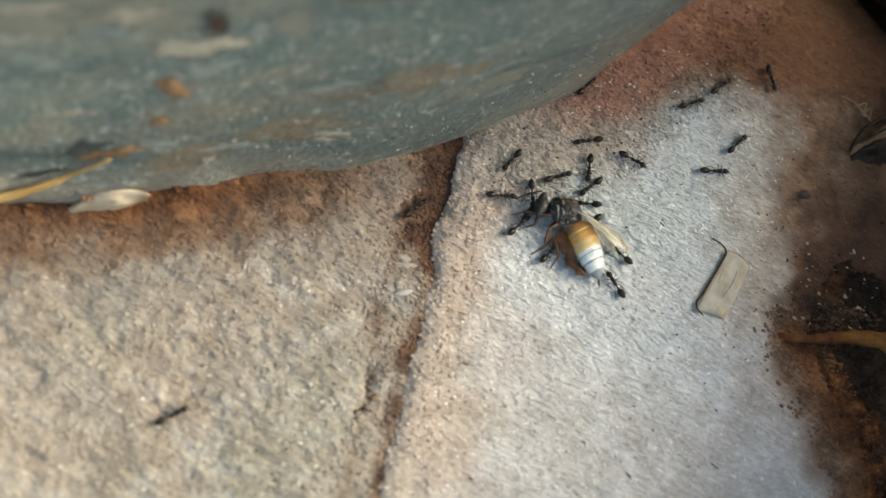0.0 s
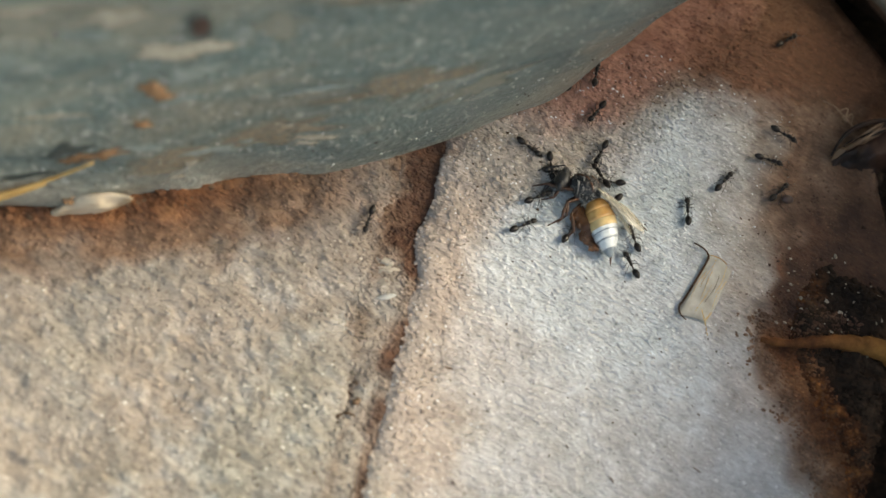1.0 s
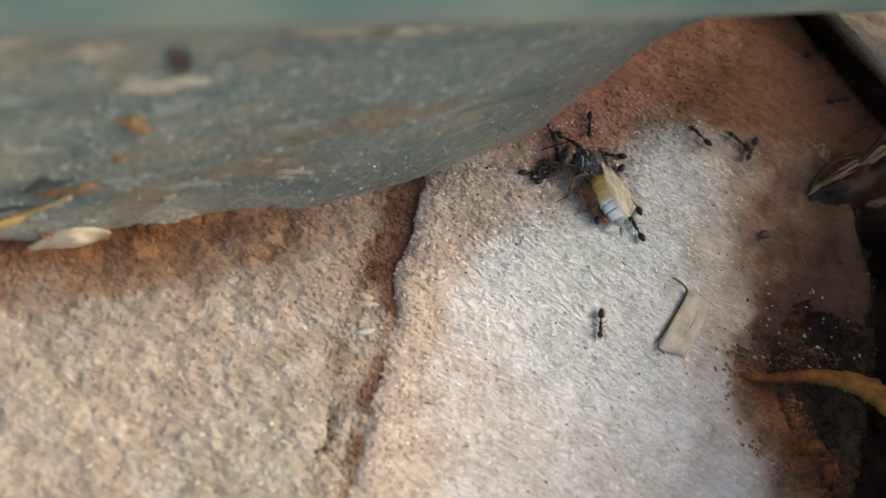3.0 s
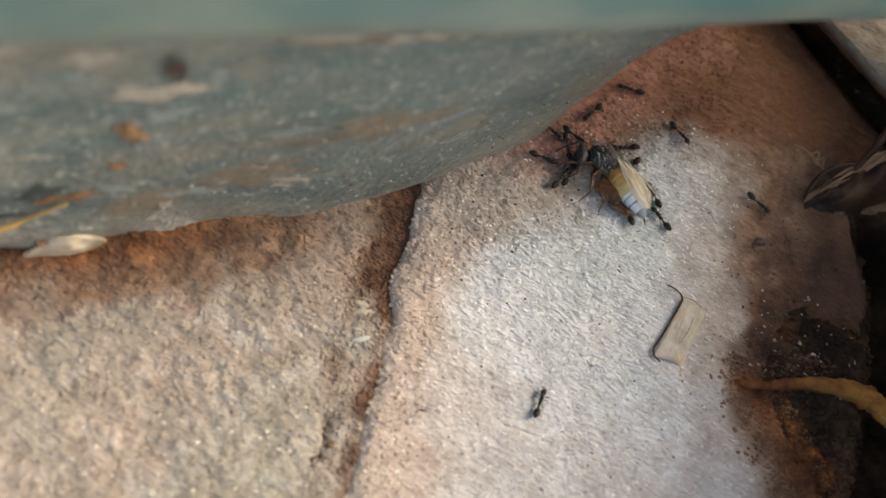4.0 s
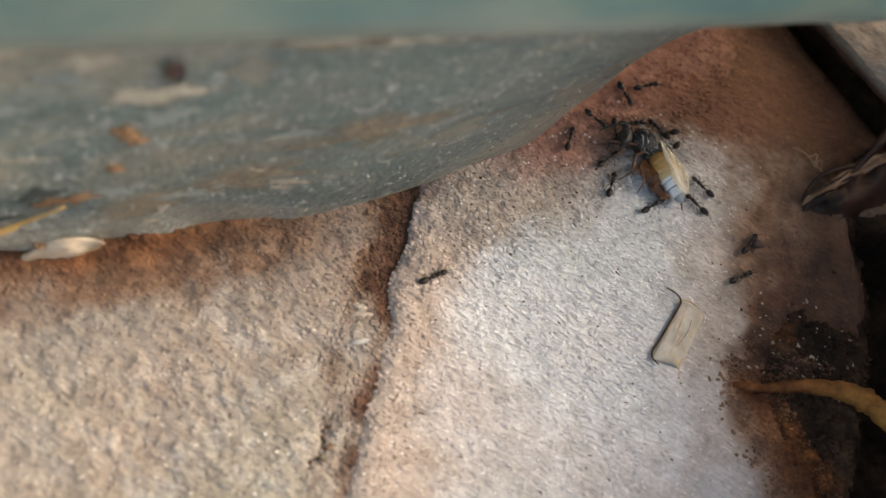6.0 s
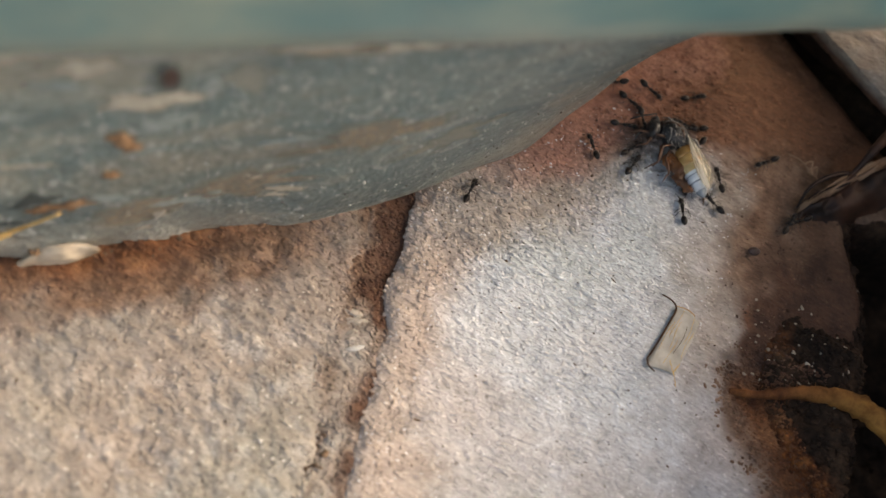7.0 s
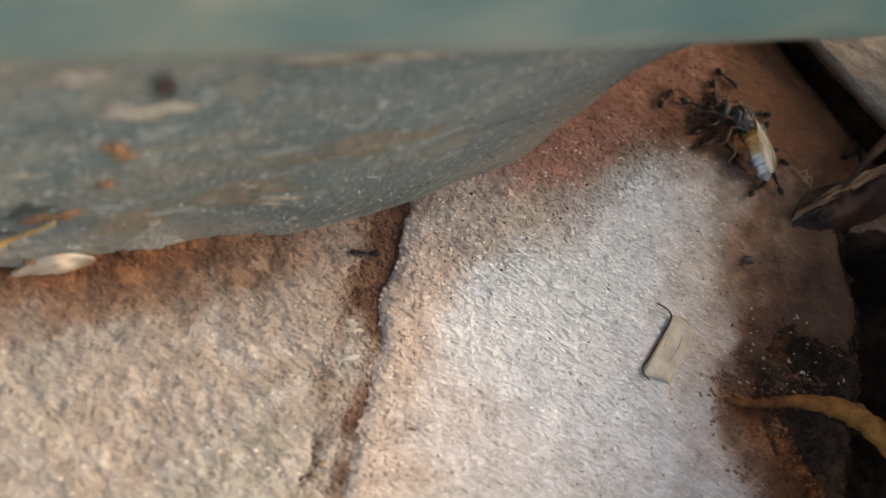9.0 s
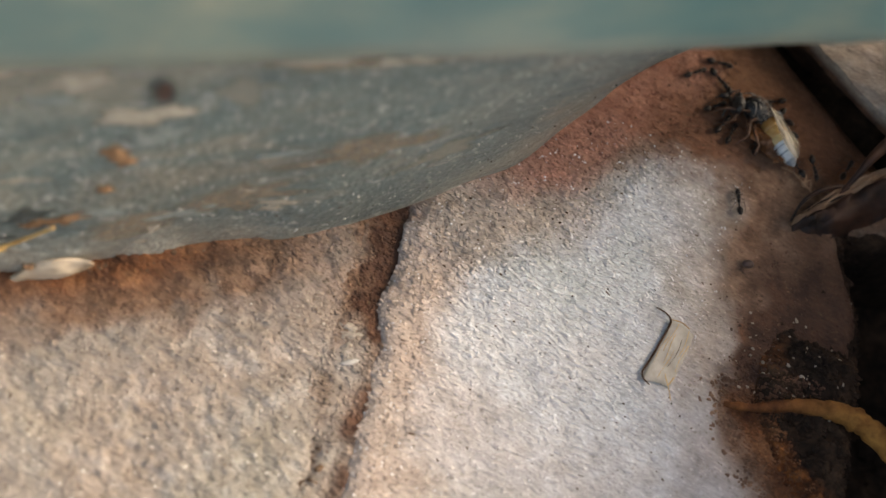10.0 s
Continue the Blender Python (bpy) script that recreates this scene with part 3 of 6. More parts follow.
def build_planter():
    pot = thing("planter", "weathered blue-grey plastic planter with dried mud, standing on bricks", "planter")
    n = 8
    foot = [Vector((p.x, p.y)) * MM for p in spline([(*p, 0) for p in FOOT], n, True)]
    rim = [Vector((p.x, p.y)) * MM for p in spline([(*p, 0) for p in RIM], n, True)]
    count = len(foot)
    even = [sum((foot[(i + j) % count] for j in range(-14, 15)), Vector((0, 0))) / 29 for i in range(count)]

    def ring(bm, s, z, out=0.0, wave=0.0):
        vs = []
        for i in range(count):
            p = foot[i].lerp(even[i], min(1.0, max(0.0, z / (5 * MM)) ** 0.7) if 16 < i < count - 80 else 0.0).lerp(rim[i], s)
            t = (rim[(i + 1) % count] - rim[i - 1]).normalized()
            p = p + Vector((t.y, -t.x)) * (out + wave * (noise.noise((p.x * 90, p.y * 90, z * 120)) - 0.0))
            vs.append(bm.verts.new((p.x, p.y, z + 0.25 * wave * noise.noise((p.x * 200, p.y * 200, 3.1)))))
        return vs

    def skin(bm, rings):
        for a, b in zip(rings, rings[1:]):
            for i in range(count):
                j = (i + 1) % count
                bm.faces.new((a[i], a[j], b[j], b[i]))

    bm = bmesh.new()
    rings = [ring(bm, 0.0, -0.6 * MM, -0.8 * MM, 0.5 * MM), ring(bm, 0.0, 0.6 * MM, 0, 0.5 * MM)]
    for f in (0.02, 0.045, 0.075, 0.11, *(k / 12 for k in range(2, 13))):
        rings.append(ring(bm, f ** 1.15, 0.6 * MM + f * 37 * MM, 0.6 * MM * math.sin(f * 3.1), 0.7 * MM * (1 - f)))
    skin(bm, rings)
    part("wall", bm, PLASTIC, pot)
    bm = bmesh.new()
    z0 = 37.6 * MM
    prof = [(-0.5, 0), (1.2, -0.3), (2.2, 0.3), (2.7, 1.4), (3.0, 4), (3.6, 14), (4.2, 28), (4.0, 30), (3.0, 30.8), (1.6, 30.4), (1.0, 28), (0.4, 12), (-0.4, 2)]
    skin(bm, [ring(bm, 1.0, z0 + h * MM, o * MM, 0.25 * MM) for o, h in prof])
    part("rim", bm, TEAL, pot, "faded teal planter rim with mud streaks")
    bm = bmesh.new()
    bm.faces.new([bm.verts.new((p.x, p.y, 58 * MM)) for p in rim])
    part("potting_soil", bm, SOIL, pot, "dark potting soil")
    return pot


planter = build_planter()


# ---- ants ----
def build_ant():
    ant = thing("ant", "small glossy black ant on the brick", "ant", "ants")
    bm = bmesh.new()
    ball(bm, (1.42 * MM, 0, 0.66 * MM), (0.42 * MM, 0.36 * MM, 0.3 * MM), (0, 12, 0))
    for s in (1, -1):
        tube(bm, [(1.72 * MM, s * 0.16 * MM, 0.58 * MM), (1.95 * MM, s * 0.12 * MM, 0.5 * MM), (2.05 * MM, s * 0.02 * MM, 0.48 * MM)], [0.07 * MM, 0.06 * MM, 0.02 * MM], 5)
    part("head", bm, ANT, ant)
    bm = bmesh.new()
    ball(bm, (0.72 * MM, 0, 0.74 * MM), (0.42 * MM, 0.26 * MM, 0.28 * MM), (0, -8, 0))
    ball(bm, (0.14 * MM, 0, 0.64 * MM), (0.4 * MM, 0.2 * MM, 0.22 * MM), (0, 10, 0))
    part("thorax", bm, ANT, ant)
    bm = bmesh.new()
    tube(bm, [(-0.2 * MM, 0, 0.58 * MM), (-0.42 * MM, 0, 0.66 * MM), (-0.62 * MM, 0, 0.58 * MM)], [0.08 * MM, 0.13 * MM, 0.07 * MM], 6)
    part("waist", bm, ANT, ant)
    bm = bmesh.new()
    for v in ball(bm, (-1.22 * MM, 0, 0.66 * MM), (0.68 * MM, 0.42 * MM, 0.4 * MM), (0, 6, 0), 16, 12):
        k = (v.co.x / MM + 1.22) / 0.68
        v.co.y *= 1 - 0.28 * max(0, -k)
    part("gaster", bm, ANT, ant)
    for s in (1, -1):
        bm = bmesh.new()
        tube(bm, [(1.7 * MM, s * 0.12 * MM, 0.78 * MM), (2.0 * MM, s * 0.55 * MM, 1.0 * MM), (2.35 * MM, s * 0.62 * MM, 0.8 * MM), (2.7 * MM, s * 0.5 * MM, 0.55 * MM)],
             [0.026 * MM, 0.022 * MM, 0.024 * MM, 0.028 * MM], 5)
        part("antenna", bm, ANT_LEG, ant)
    for hip, reach in ((0.85, (0.75, 0.75)), (0.45, (-0.2, 0.95)), (0.1, (-1.05, 0.8))):
        for s in (1, -1):
            bm = bmesh.new()
            ex, ey = reach[0] * MM, s * reach[1] * MM
            tube(bm, [(0, 0, 0), (ex * 0.25, ey * 0.4, 0.28 * MM), (ex * 0.55, ey * 0.68, 0.18 * MM), (ex * 0.9, ey * 0.92, -0.38 * MM), (ex * 1.15, ey * 1.05, -0.52 * MM)],
                 [0.036 * MM, 0.042 * MM, 0.03 * MM, 0.022 * MM, 0.014 * MM], 5)
            leg = part("leg", bm, ANT_LEG, ant)
            leg.location = (hip * MM, s * 0.16 * MM, 0.56 * MM)
    return ant


# ---- bee ----
def build_bee():
    bee = thing("bee", "dead honeybee lying on its side, dragged by ants", "bee")
    hx, hy = -1.55 * MM, -2.05 * MM
    rnd = random.Random(12)
    bm = bmesh.new()
    ball(bm, (0, 0, 1.6 * MM), (1.85 * MM, 1.4 * MM, 1.45 * MM), (0, 0, 25), 22, 16, 0.06, 1)
    ball(bm, (1.25 * MM, 0.3 * MM, 1.65 * MM), (0.75 * MM, 0.8 * MM, 0.8 * MM), (0, 0, 0), 14, 10, 0.06, 2)
    thorax = part("thorax", bm, BEE_DARK, bee, "dark fuzzy thorax")
    bm = bmesh.new()
    for k in range(420):
        a, h = rnd.uniform(0, 2 * math.pi), rnd.uniform(-0.15, 1.0)
        r = math.sqrt(max(0, 1 - h * h))
        n = Vector((r * math.cos(a), r * math.sin(a), h))
        p = Vector((n.x * 1.8, n.y * 1.4, 1.6 + n.z * 1.4)) * MM
        tip = p + (n + Vector((rnd.uniform(-0.6, 0.9), rnd.uniform(-0.6, 0.6), rnd.uniform(-0.4, 0.4)))) * rnd.uniform(0.15, 0.32) * MM
        tube(bm, [p, tip], [0.03 * MM, 0.008 * MM], 3, False)
    # pale flat bits among the hair, for limb stubs and white highlights
    for k in range(26):
        a, h = rnd.uniform(0, 2 * math.pi), rnd.uniform(0.1, 0.95)
        r = math.sqrt(1 - h * h)
        ball(bm, (r * math.cos(a) * 1.8 * MM, r * math.sin(a) * 1.4 * MM, (1.6 + h * 1.42) * MM), (rnd.uniform(0.12, 0.34) * MM, rnd.uniform(0.06, 0.16) * MM, 0.06 * MM), (0, 0, rnd.uniform(0, 180)), 6, 4, 0.2, k)
    part("hair", bm, BEE_FUZZ, thorax, "grey-brown body hair with pale highlight bits")
    bm = bmesh.new()
    ball(bm, (hx, hy, 1.35 * MM), (0.8 * MM, 1.2 * MM, 1.1 * MM), (0, 0, 50), 18, 12, 0.02, 3)
    tube(bm, [(hx - 0.4 * MM, hy - 0.7 * MM, 0.9 * MM), (hx - 0.2 * MM, hy - 1.6 * MM, 0.5 * MM), (hx + 0.3 * MM, hy - 2.3 * MM, 0.35 * MM)], [0.26 * MM, 0.18 * MM, 0.07 * MM], 6)
    head = part("head", bm, BEE_DARK, bee, "black head with folded tongue")
    for dx, dy, dz in ((-0.75, 0.55, 0.3), (0.55, -0.65, 0.4)):
        bm = bmesh.new()
        ball(bm, (hx + dx * MM, hy + dy * MM, (1.35 + dz) * MM), (0.42 * MM, 0.6 * MM, 0.72 * MM), (0, 0, 50), 14, 10)
        part("eye", bm, BEE_DARK, head)
    for s in (0.2, -0.5):
        bm = bmesh.new()
        tube(bm, [(hx - 0.5 * MM, hy + s * MM, 2.1 * MM), (hx - 1.2 * MM, hy + (s + 0.3) * MM, 2.5 * MM), (hx - 1.8 * MM, hy + (s - 0.7) * MM, 1.6 * MM), (hx - 2.0 * MM, hy + (s - 1.4) * MM, 0.9 * MM)],
             0.075 * MM, 6)
        part("antenna", bm, BEE_DARK, head)
    # abdomen: overlapping rings from the waist to the tip
    bands = [(0.0, 0.18, BEE_AMBER), (0.16, 0.36, BEE_AMBER), (0.34, 0.5, BEE_YELLOW), (0.48, 0.56, BEE_PALE), (0.54, 0.58, BEE_BAND),
             (0.56, 0.69, BEE_PALE), (0.67, 0.72, BEE_BAND), (0.7, 0.86, BEE_PALE), (0.84, 1.0, BEE_BAND)]

    def radius(f):
        return 1.68 * MM * max(0.02, math.sin(math.pi * (0.1 + 0.9 * f) ** 0.8)) ** 0.62

    for a, b, mat in bands:
        bm = bmesh.new()
        rings = []
        for s in range(5):
            f = a + (b - a) * s / 4
            x, r = (1.75 + 6.2 * f) * MM, radius(f) * (1.0 - 0.045 * (1 - s / 4)) + 0.02 * MM
            y = 0.35 * MM - 0.6 * MM * f * f
            rings.append([bm.verts.new((x, y + r * 0.95 * math.cos(q), 1.45 * MM - 0.35 * MM * f + r * 0.88 * math.sin(q))) for q in (2 * math.pi * i / 20 for i in range(20))])
        for p, q in zip(rings, rings[1:]):
            for i in range(20):
                bm.faces.new((p[i], p[(i + 1) % 20], q[(i + 1) % 20], q[i]))
        bm.faces.new(rings[0][::-1])
        bm.faces.new(rings[-1])
        part("abdomen_band", bm, mat, bee)
    # the shrivelled under side, crumpled to one side
    bm = bmesh.new()
    for v in ball(bm, (4.2 * MM, -1.15 * MM, 0.85 * MM), (2.6 * MM, 1.0 * MM, 0.62 * MM), (0, 3, -5), 44, 26):
        f = (v.co.x / MM - 1.5) / 5.5
        v.co.y += 0.3 * MM * math.sin(26 * f) * max(0, -v.co.y / MM - 0.9) * 0.5
        v.co += Vector((0.4, 1.0, 0.7)) * (0.8 * MM * noise.noise(v.co * 650) + 0.5 * MM * noise.noise(v.co * 1700))
        v.co.z = max(v.co.z, 0.1 * MM + 0.1 * MM * noise.noise(v.co * 900))
    belly = part("belly", bm, BELLY, bee, "rust-brown shrivelled belly")
    bm = bmesh.new()
    for k in range(260):
        a, h, f = rnd.uniform(0, 2 * math.pi), rnd.uniform(0.0, 1.0), rnd.uniform(-1, 1)
        r = math.sqrt(max(0.05, 1 - f * f))
        p = Vector((4.2 + 2.7 * f, -1.15 + 1.1 * r * math.cos(a), 0.9 + 0.75 * r * h))
        d = Vector((rnd.uniform(-0.2, 0.9), math.cos(a) * rnd.uniform(0.2, 0.9) - 0.3, rnd.uniform(-0.4, 0.5)))
        tube(bm, [p * MM, (p + d * 0.3) * MM, (p + d * 0.55 - Vector((0, 0, 0.12))) * MM], [0.035 * MM, 0.026 * MM, 0.008 * MM], 3, False)
    part("bristle", bm, BEE_LEG, belly, "brown bristles")
    bm = bmesh.new()
    tube(bm, [(7.8 * MM, -0.2 * MM, 1.0 * MM), (8.7 * MM, -0.45 * MM, 0.5 * MM)], [0.16 * MM, 0.03 * MM], 6)
    part("sting", bm, BEE_LEG, bee)
    # wings: folded back along the upper side
    for length, width, yaw, tilt, z, x, y, mat in ((6.7, 2.1, 0, 0, 2.95, 0.9, 0.6, WING), (5.6, 1.6, 0, 0, 2.75, 1.0, 0.75, WING), (5.6, 1.3, 17, -48, 1.9, 0.9, 1.2, WING)):
        bm = bmesh.new()
        up, down = [], []
        for i in range(13):
            f = i / 12
            w = width * MM * math.sin(math.pi * min(1, 0.04 + 0.96 * f) ** 1.5) ** 0.7 * 0.5 + 0.05 * MM
            c = 0.25 * MM * math.sin(3 * f) + 0.12 * MM * noise.noise((f * 4, yaw, 0))
            up.append(bm.verts.new((length * MM * f, w + 0.15 * MM * f, c)))
            down.append(bm.verts.new((length * MM * f, -w, c - 0.2 * MM * f)))
        for i in range(12):
            bm.faces.new((up[i], down[i], down[i + 1], up[i + 1]))
        extra = bmesh.ops.extrude_face_region(bm, geom=list(bm.faces))["geom"]
        bmesh.ops.translate(bm, verts=[v for v in extra if isinstance(v, bmesh.types.BMVert)], vec=(0, 0, 0.03 * MM))
        for f in (0.0, 0.35, 0.7):
            tube(bm, [(0.3 * MM, (0.4 - f) * 0.3 * MM, 0.05 * MM), (length * 0.5 * MM, (0.4 - f) * width * 0.7 * MM, 0.28 * MM), (length * 0.9 * MM, (0.3 - f) * width * 0.5 * MM, 0.1 * MM)], 0.03 * MM, 4)
        wing = part("wing", bm, mat, bee, "translucent tawny wing")
        wing.matrix_basis = pose(x * MM, y * MM, z * MM, tilt, 6, yaw)
    # limb bits across the thorax; the pale ones stand in for reflections
    for k in range(7):
        bm = bmesh.new()
        a = rnd.uniform(-0.5, 0.9) + math.pi * (k % 2)
        x, y, z = rnd.uniform(-1.3, 1.3), rnd.uniform(-0.9, 0.9), rnd.uniform(2.5, 3.0)
        u = Vector((math.cos(a), math.sin(a), 0))
        tube(bm, [Vector((x, y, z - 0.2)) * MM, (Vector((x, y, z + 0.25)) + u * 0.7) * MM, (Vector((x, y, z - 0.1)) + u * 1.4) * MM, (Vector((x, y, z - 1.0)) + u * 2.0) * MM],
             [0.07 * MM, 0.12 * MM, 0.1 * MM, 0.04 * MM], 6)
        part("broken_limb", bm, BEE_FUZZ if k % 3 else BEE_LEG, bee, "limb bit on the thorax, pale ones standing in for reflections")
    # legs curled towards the belly side
    for k, (x, ang, ln) in enumerate(((-1.0, -128, 2.8), (-0.7, -104, 3.6), (0.1, -110, 3.9), (0.3, -72, 3.6), (1.0, -88, 4.4), (1.3, -60, 4.4))):
        bm = bmesh.new()
        a, z = radians(ang), (0.9 if k % 2 else 1.6) * MM
        d, e = Vector((math.cos(a), math.sin(a), 0)), Vector((math.cos(a + (0.9 if k != 2 else -0.8)), math.sin(a + 0.9), 0))
        p0 = Vector((x * MM, -0.9 * MM, z))
        p1 = p0 + d * ln * 0.42 * MM + Vector((0, 0, 0.3 * MM))
        p2 = p1 + e * ln * 0.38 * MM - Vector((0, 0, z * 0.5))
        p3 = p2 + d * ln * 0.35 * MM
        p3.z = 0.25 * MM
        tube(bm, [p0, p0.lerp(p1, 0.5), p1, p1.lerp(p2, 0.6), p2, p3], [0.11 * MM, 0.17 * MM, 0.11 * MM, 0.2 * MM, 0.13 * MM, 0.05 * MM], 7)
        for _ in range(34):
            f = rnd.uniform(0, 1)
            q = p0.lerp(p1, f * 2) if f < 0.5 else p1.lerp(p2, f * 2 - 1)
            tip = q + Vector((rnd.uniform(-1, 1), rnd.uniform(-1, 1), rnd.uniform(-0.4, 0.8))).normalized() * rnd.uniform(0.25, 0.5) * MM
            tube(bm, [q, tip], [0.03 * MM, 0.008 * MM], 3, False)
        part("leg", bm, BEE_LEG, bee, "brown bristly leg")
    return bee


bee = build_bee()
ANT_NAMES = ["pullA", "tailA", "tailB", "bellyA", "headA", "shoulderA", "topA", "topB", "walkA", "walkB", "roamA", "roamB", "roamC", "roamD", "roamE", "scoutA", "scoutB", "fetchA", "fetchB", "fetchC", "gripA", "gripB", "gripC", "gripD"]
first_ant = build_ant()
first_ant.scale = (0.89, 0.89, 0.89)
ants = {ANT_NAMES[0]: first_ant}
for name in ANT_NAMES[1:]:
    ants[name] = copy_thing(first_ant, pose(0, 0, 0))


# ---- marks on the planter ----
def on_wall(at, normal, spin=0.0):
    """A pose on the planter's wall: z along its normal, x along the wall."""
    n = Vector(normal).normalized()
    x = Vector((0, 0, 1)).cross(n).normalized()
    y = n.cross(x)
    m = Matrix((x, y, n)).transposed().to_4x4()
    return Matrix.Translation(Vector(at) * MM) @ m @ pose(0, 0, 0, 0, 0, spin)


WALL_N = (0.57, -0.82, 0.02)


def crust_material(name, dark, light, gloss=0.9, cover=0.9):
    """Dried mud that thins out towards its ragged margin."""
    m, n, l, b = material(name, gloss, 0, 0.25)
    v = coords(n, l, per_object=True)
    t, fine = noise_tex(n, l, v, 420, 5, 0.65), noise_tex(n, l, v, 1500, 3)
    c = ramp(n, l, t, [(0.3, dark), (0.7, light)])
    l.new(mix(n, l, 1.0, c, ramp(n, l, fine, [(0.3, 0.8), (0.7, 1.2)]), "MULTIPLY"), b.inputs["Base Color"])
    add = n.new("ShaderNodeMath")
    add.operation = "ADD"
    l.new(attribute(n, "cover"), add.inputs[0])
    l.new(t, add.inputs[1])
    l.new(ramp(n, l, add.outputs[0], [(0.48, 0.0), (1.1, cover)]), b.inputs["Alpha"])
    bump(n, l, b, t, 0.5, 0.0003)
    return m


def mud_patch(at, size, mat, name="mud_patch", label="", spin=0.0, seed=0, thick=0.16):
    """A thin ragged crust of dried mud."""
    rnd = random.Random(seed)
    bm = bmesh.new()
    rings, sides = [], 40
    lobes = [(rnd.uniform(0.06, 0.22), rnd.randint(2, 7), rnd.uniform(0, 6)) for _ in range(4)]
    cover = bm.verts.layers.float.new("cover")
    for f, h in ((1.35, 0.1), (1.1, 0.3), (0.85, 0.6), (0.6, 0.9), (0.3, 1.0)):
        ring = []
        for i in range(sides):
            a = 2 * math.pi * i / sides
            r = f * (1 + sum(k * math.sin(m * a + p) for k, m, p in lobes)) * rnd.uniform(0.84, 1.16)
            ring.append(bm.verts.new((size[0] * MM * r * math.cos(a), size[1] * MM * r * math.sin(a), thick * MM * (h + rnd.uniform(-0.2, 0.2)))))
            ring[-1][cover] = 0.62 * min(1.0, (1.35 - f) / 0.7)
        rings.append(ring)
    for a, b in zip(rings, rings[1:]):
        for i in range(sides):
            bm.faces.new((a[i], a[(i + 1) % sides], b[(i + 1) % sides], b[i]))
    bm.faces.new(rings[-1])
    m = on_wall(at, WALL_N, spin)
    for v in bm.verts:
        lift = max(v.co.z, 0.0) + 0.03 * MM
        spot, normal, _, _ = WALL_TREE.find_nearest(m @ Vector((v.co.x, v.co.y, 0)))
        v.co = spot + (normal if normal.y < 0 else -normal) * lift
    return part(name, bm, mat, planter, label)


def wall_tree():
    wall = next(o for o in planter.children if o.name.startswith("wall"))
    return BVHTree.FromPolygons([v.co.copy() for v in wall.data.vertices], [tuple(p.vertices) for p in wall.data.polygons])


WALL_TREE = wall_tree()


def against_wall(at, lift):
    """The point of the planter's wall nearest to at, lifted off it."""
    spot, normal, _, _ = WALL_TREE.find_nearest(Vector(at) * MM)
    return tuple((spot + (normal if normal.y < 0 else -normal) * lift * MM) / MM)


PALE_MUD = crust_material("pale_mud", (0.33, 0.305, 0.245), (0.48, 0.44, 0.36))
STAIN = crust_material("stain", (0.04, 0.05, 0.048), (0.1, 0.12, 0.115), 0.6)
GREY_MUD = crust_material("grey_mud", (0.19, 0.235, 0.225), (0.27, 0.3, 0.28))
CLAY = crust_material("orange_clay", (0.2, 0.11, 0.055), (0.38, 0.23, 0.13))
mud_patch((-26.6, -15.3, 28.3), (3.4, 1.2), PALE_MUD, "mud_patch", "pale dried mud patch", 3, 1)
mud_patch((-32.3, -18.9, 31.0), (1.6, 0.9), GREY_MUD, spin=-8, seed=2)
mud_patch((-30.5, -17.6, 33.2), (2.6, 1.1), PALE_MUD, spin=4, seed=3, thick=0.06)
mud_patch((-22.5, -12.3, 30.2), (1.0, 1.2), GREY_MUD, spin=0, seed=4, thick=0.06)
mud_patch((-9.0, -3.6, 34.0), (3.2, 0.6), PALE_MUD, spin=1, seed=7)
mud_patch((-17.0, -8.6, 20.0), (2.6, 0.5), GREY_MUD, spin=6, seed=8)
mud_patch((-28.2, -16.7, 22.6), (0.8, 1.35), CLAY, "mud_patch", "orange clay crumb", 10, 9, 0.3)
mud_patch((-29.0, -17.7, 17.3), (0.7, 0.6), CLAY, spin=0, seed=10, thick=0.25)
mud_patch((-32.2, -19.9, 12.2), (1.9, 0.7), CLAY, spin=20, seed=11, thick=0.25)
mud_patch((-34.6, -21.3, 11.0), (1.0, 0.6), CLAY, spin=20, seed=12, thick=0.2)
mud_patch((-35.0, -21.2, 13.0), (1.8, 0.8), STAIN, "stain", "dark stain", 35, 13, 0.06)
mud_patch((-38.6, -23.3, 8.0), (2.2, 0.5), STAIN, "stain", "dark stain", 12, 14, 0.06)
mud_patch((-36.5, -21.8, 35.0), (5.0, 0.9), PALE_MUD, spin=1, seed=61, thick=0.06)
mud_patch((-24.0, -13.6, 35.6), (4.5, 0.6), PALE_MUD, spin=-2, seed=62, thick=0.06)
mud_patch((-15.0, -8.0, 34.5), (4.0, 0.5), PALE_MUD, spin=2, seed=63, thick=0.06)
mud_patch((-27.5, -16.3, 21.6), (0.6, 0.7), CLAY, spin=40, seed=64, thick=0.2)
mud_patch((-29.0, -17.2, 23.2), (0.45, 0.5), CLAY, spin=70, seed=65, thick=0.2)
mud_patch((-33.8, -20.9, 12.0), (0.9, 0.4), CLAY, spin=20, seed=66, thick=0.2)
FILM = crust_material("mud_film", (0.24, 0.25, 0.215), (0.36, 0.35, 0.29), 0.6, 0.62)
TAN_FILM = crust_material("tan_film", (0.24, 0.195, 0.14), (0.36, 0.295, 0.215), 0.7, 0.55)
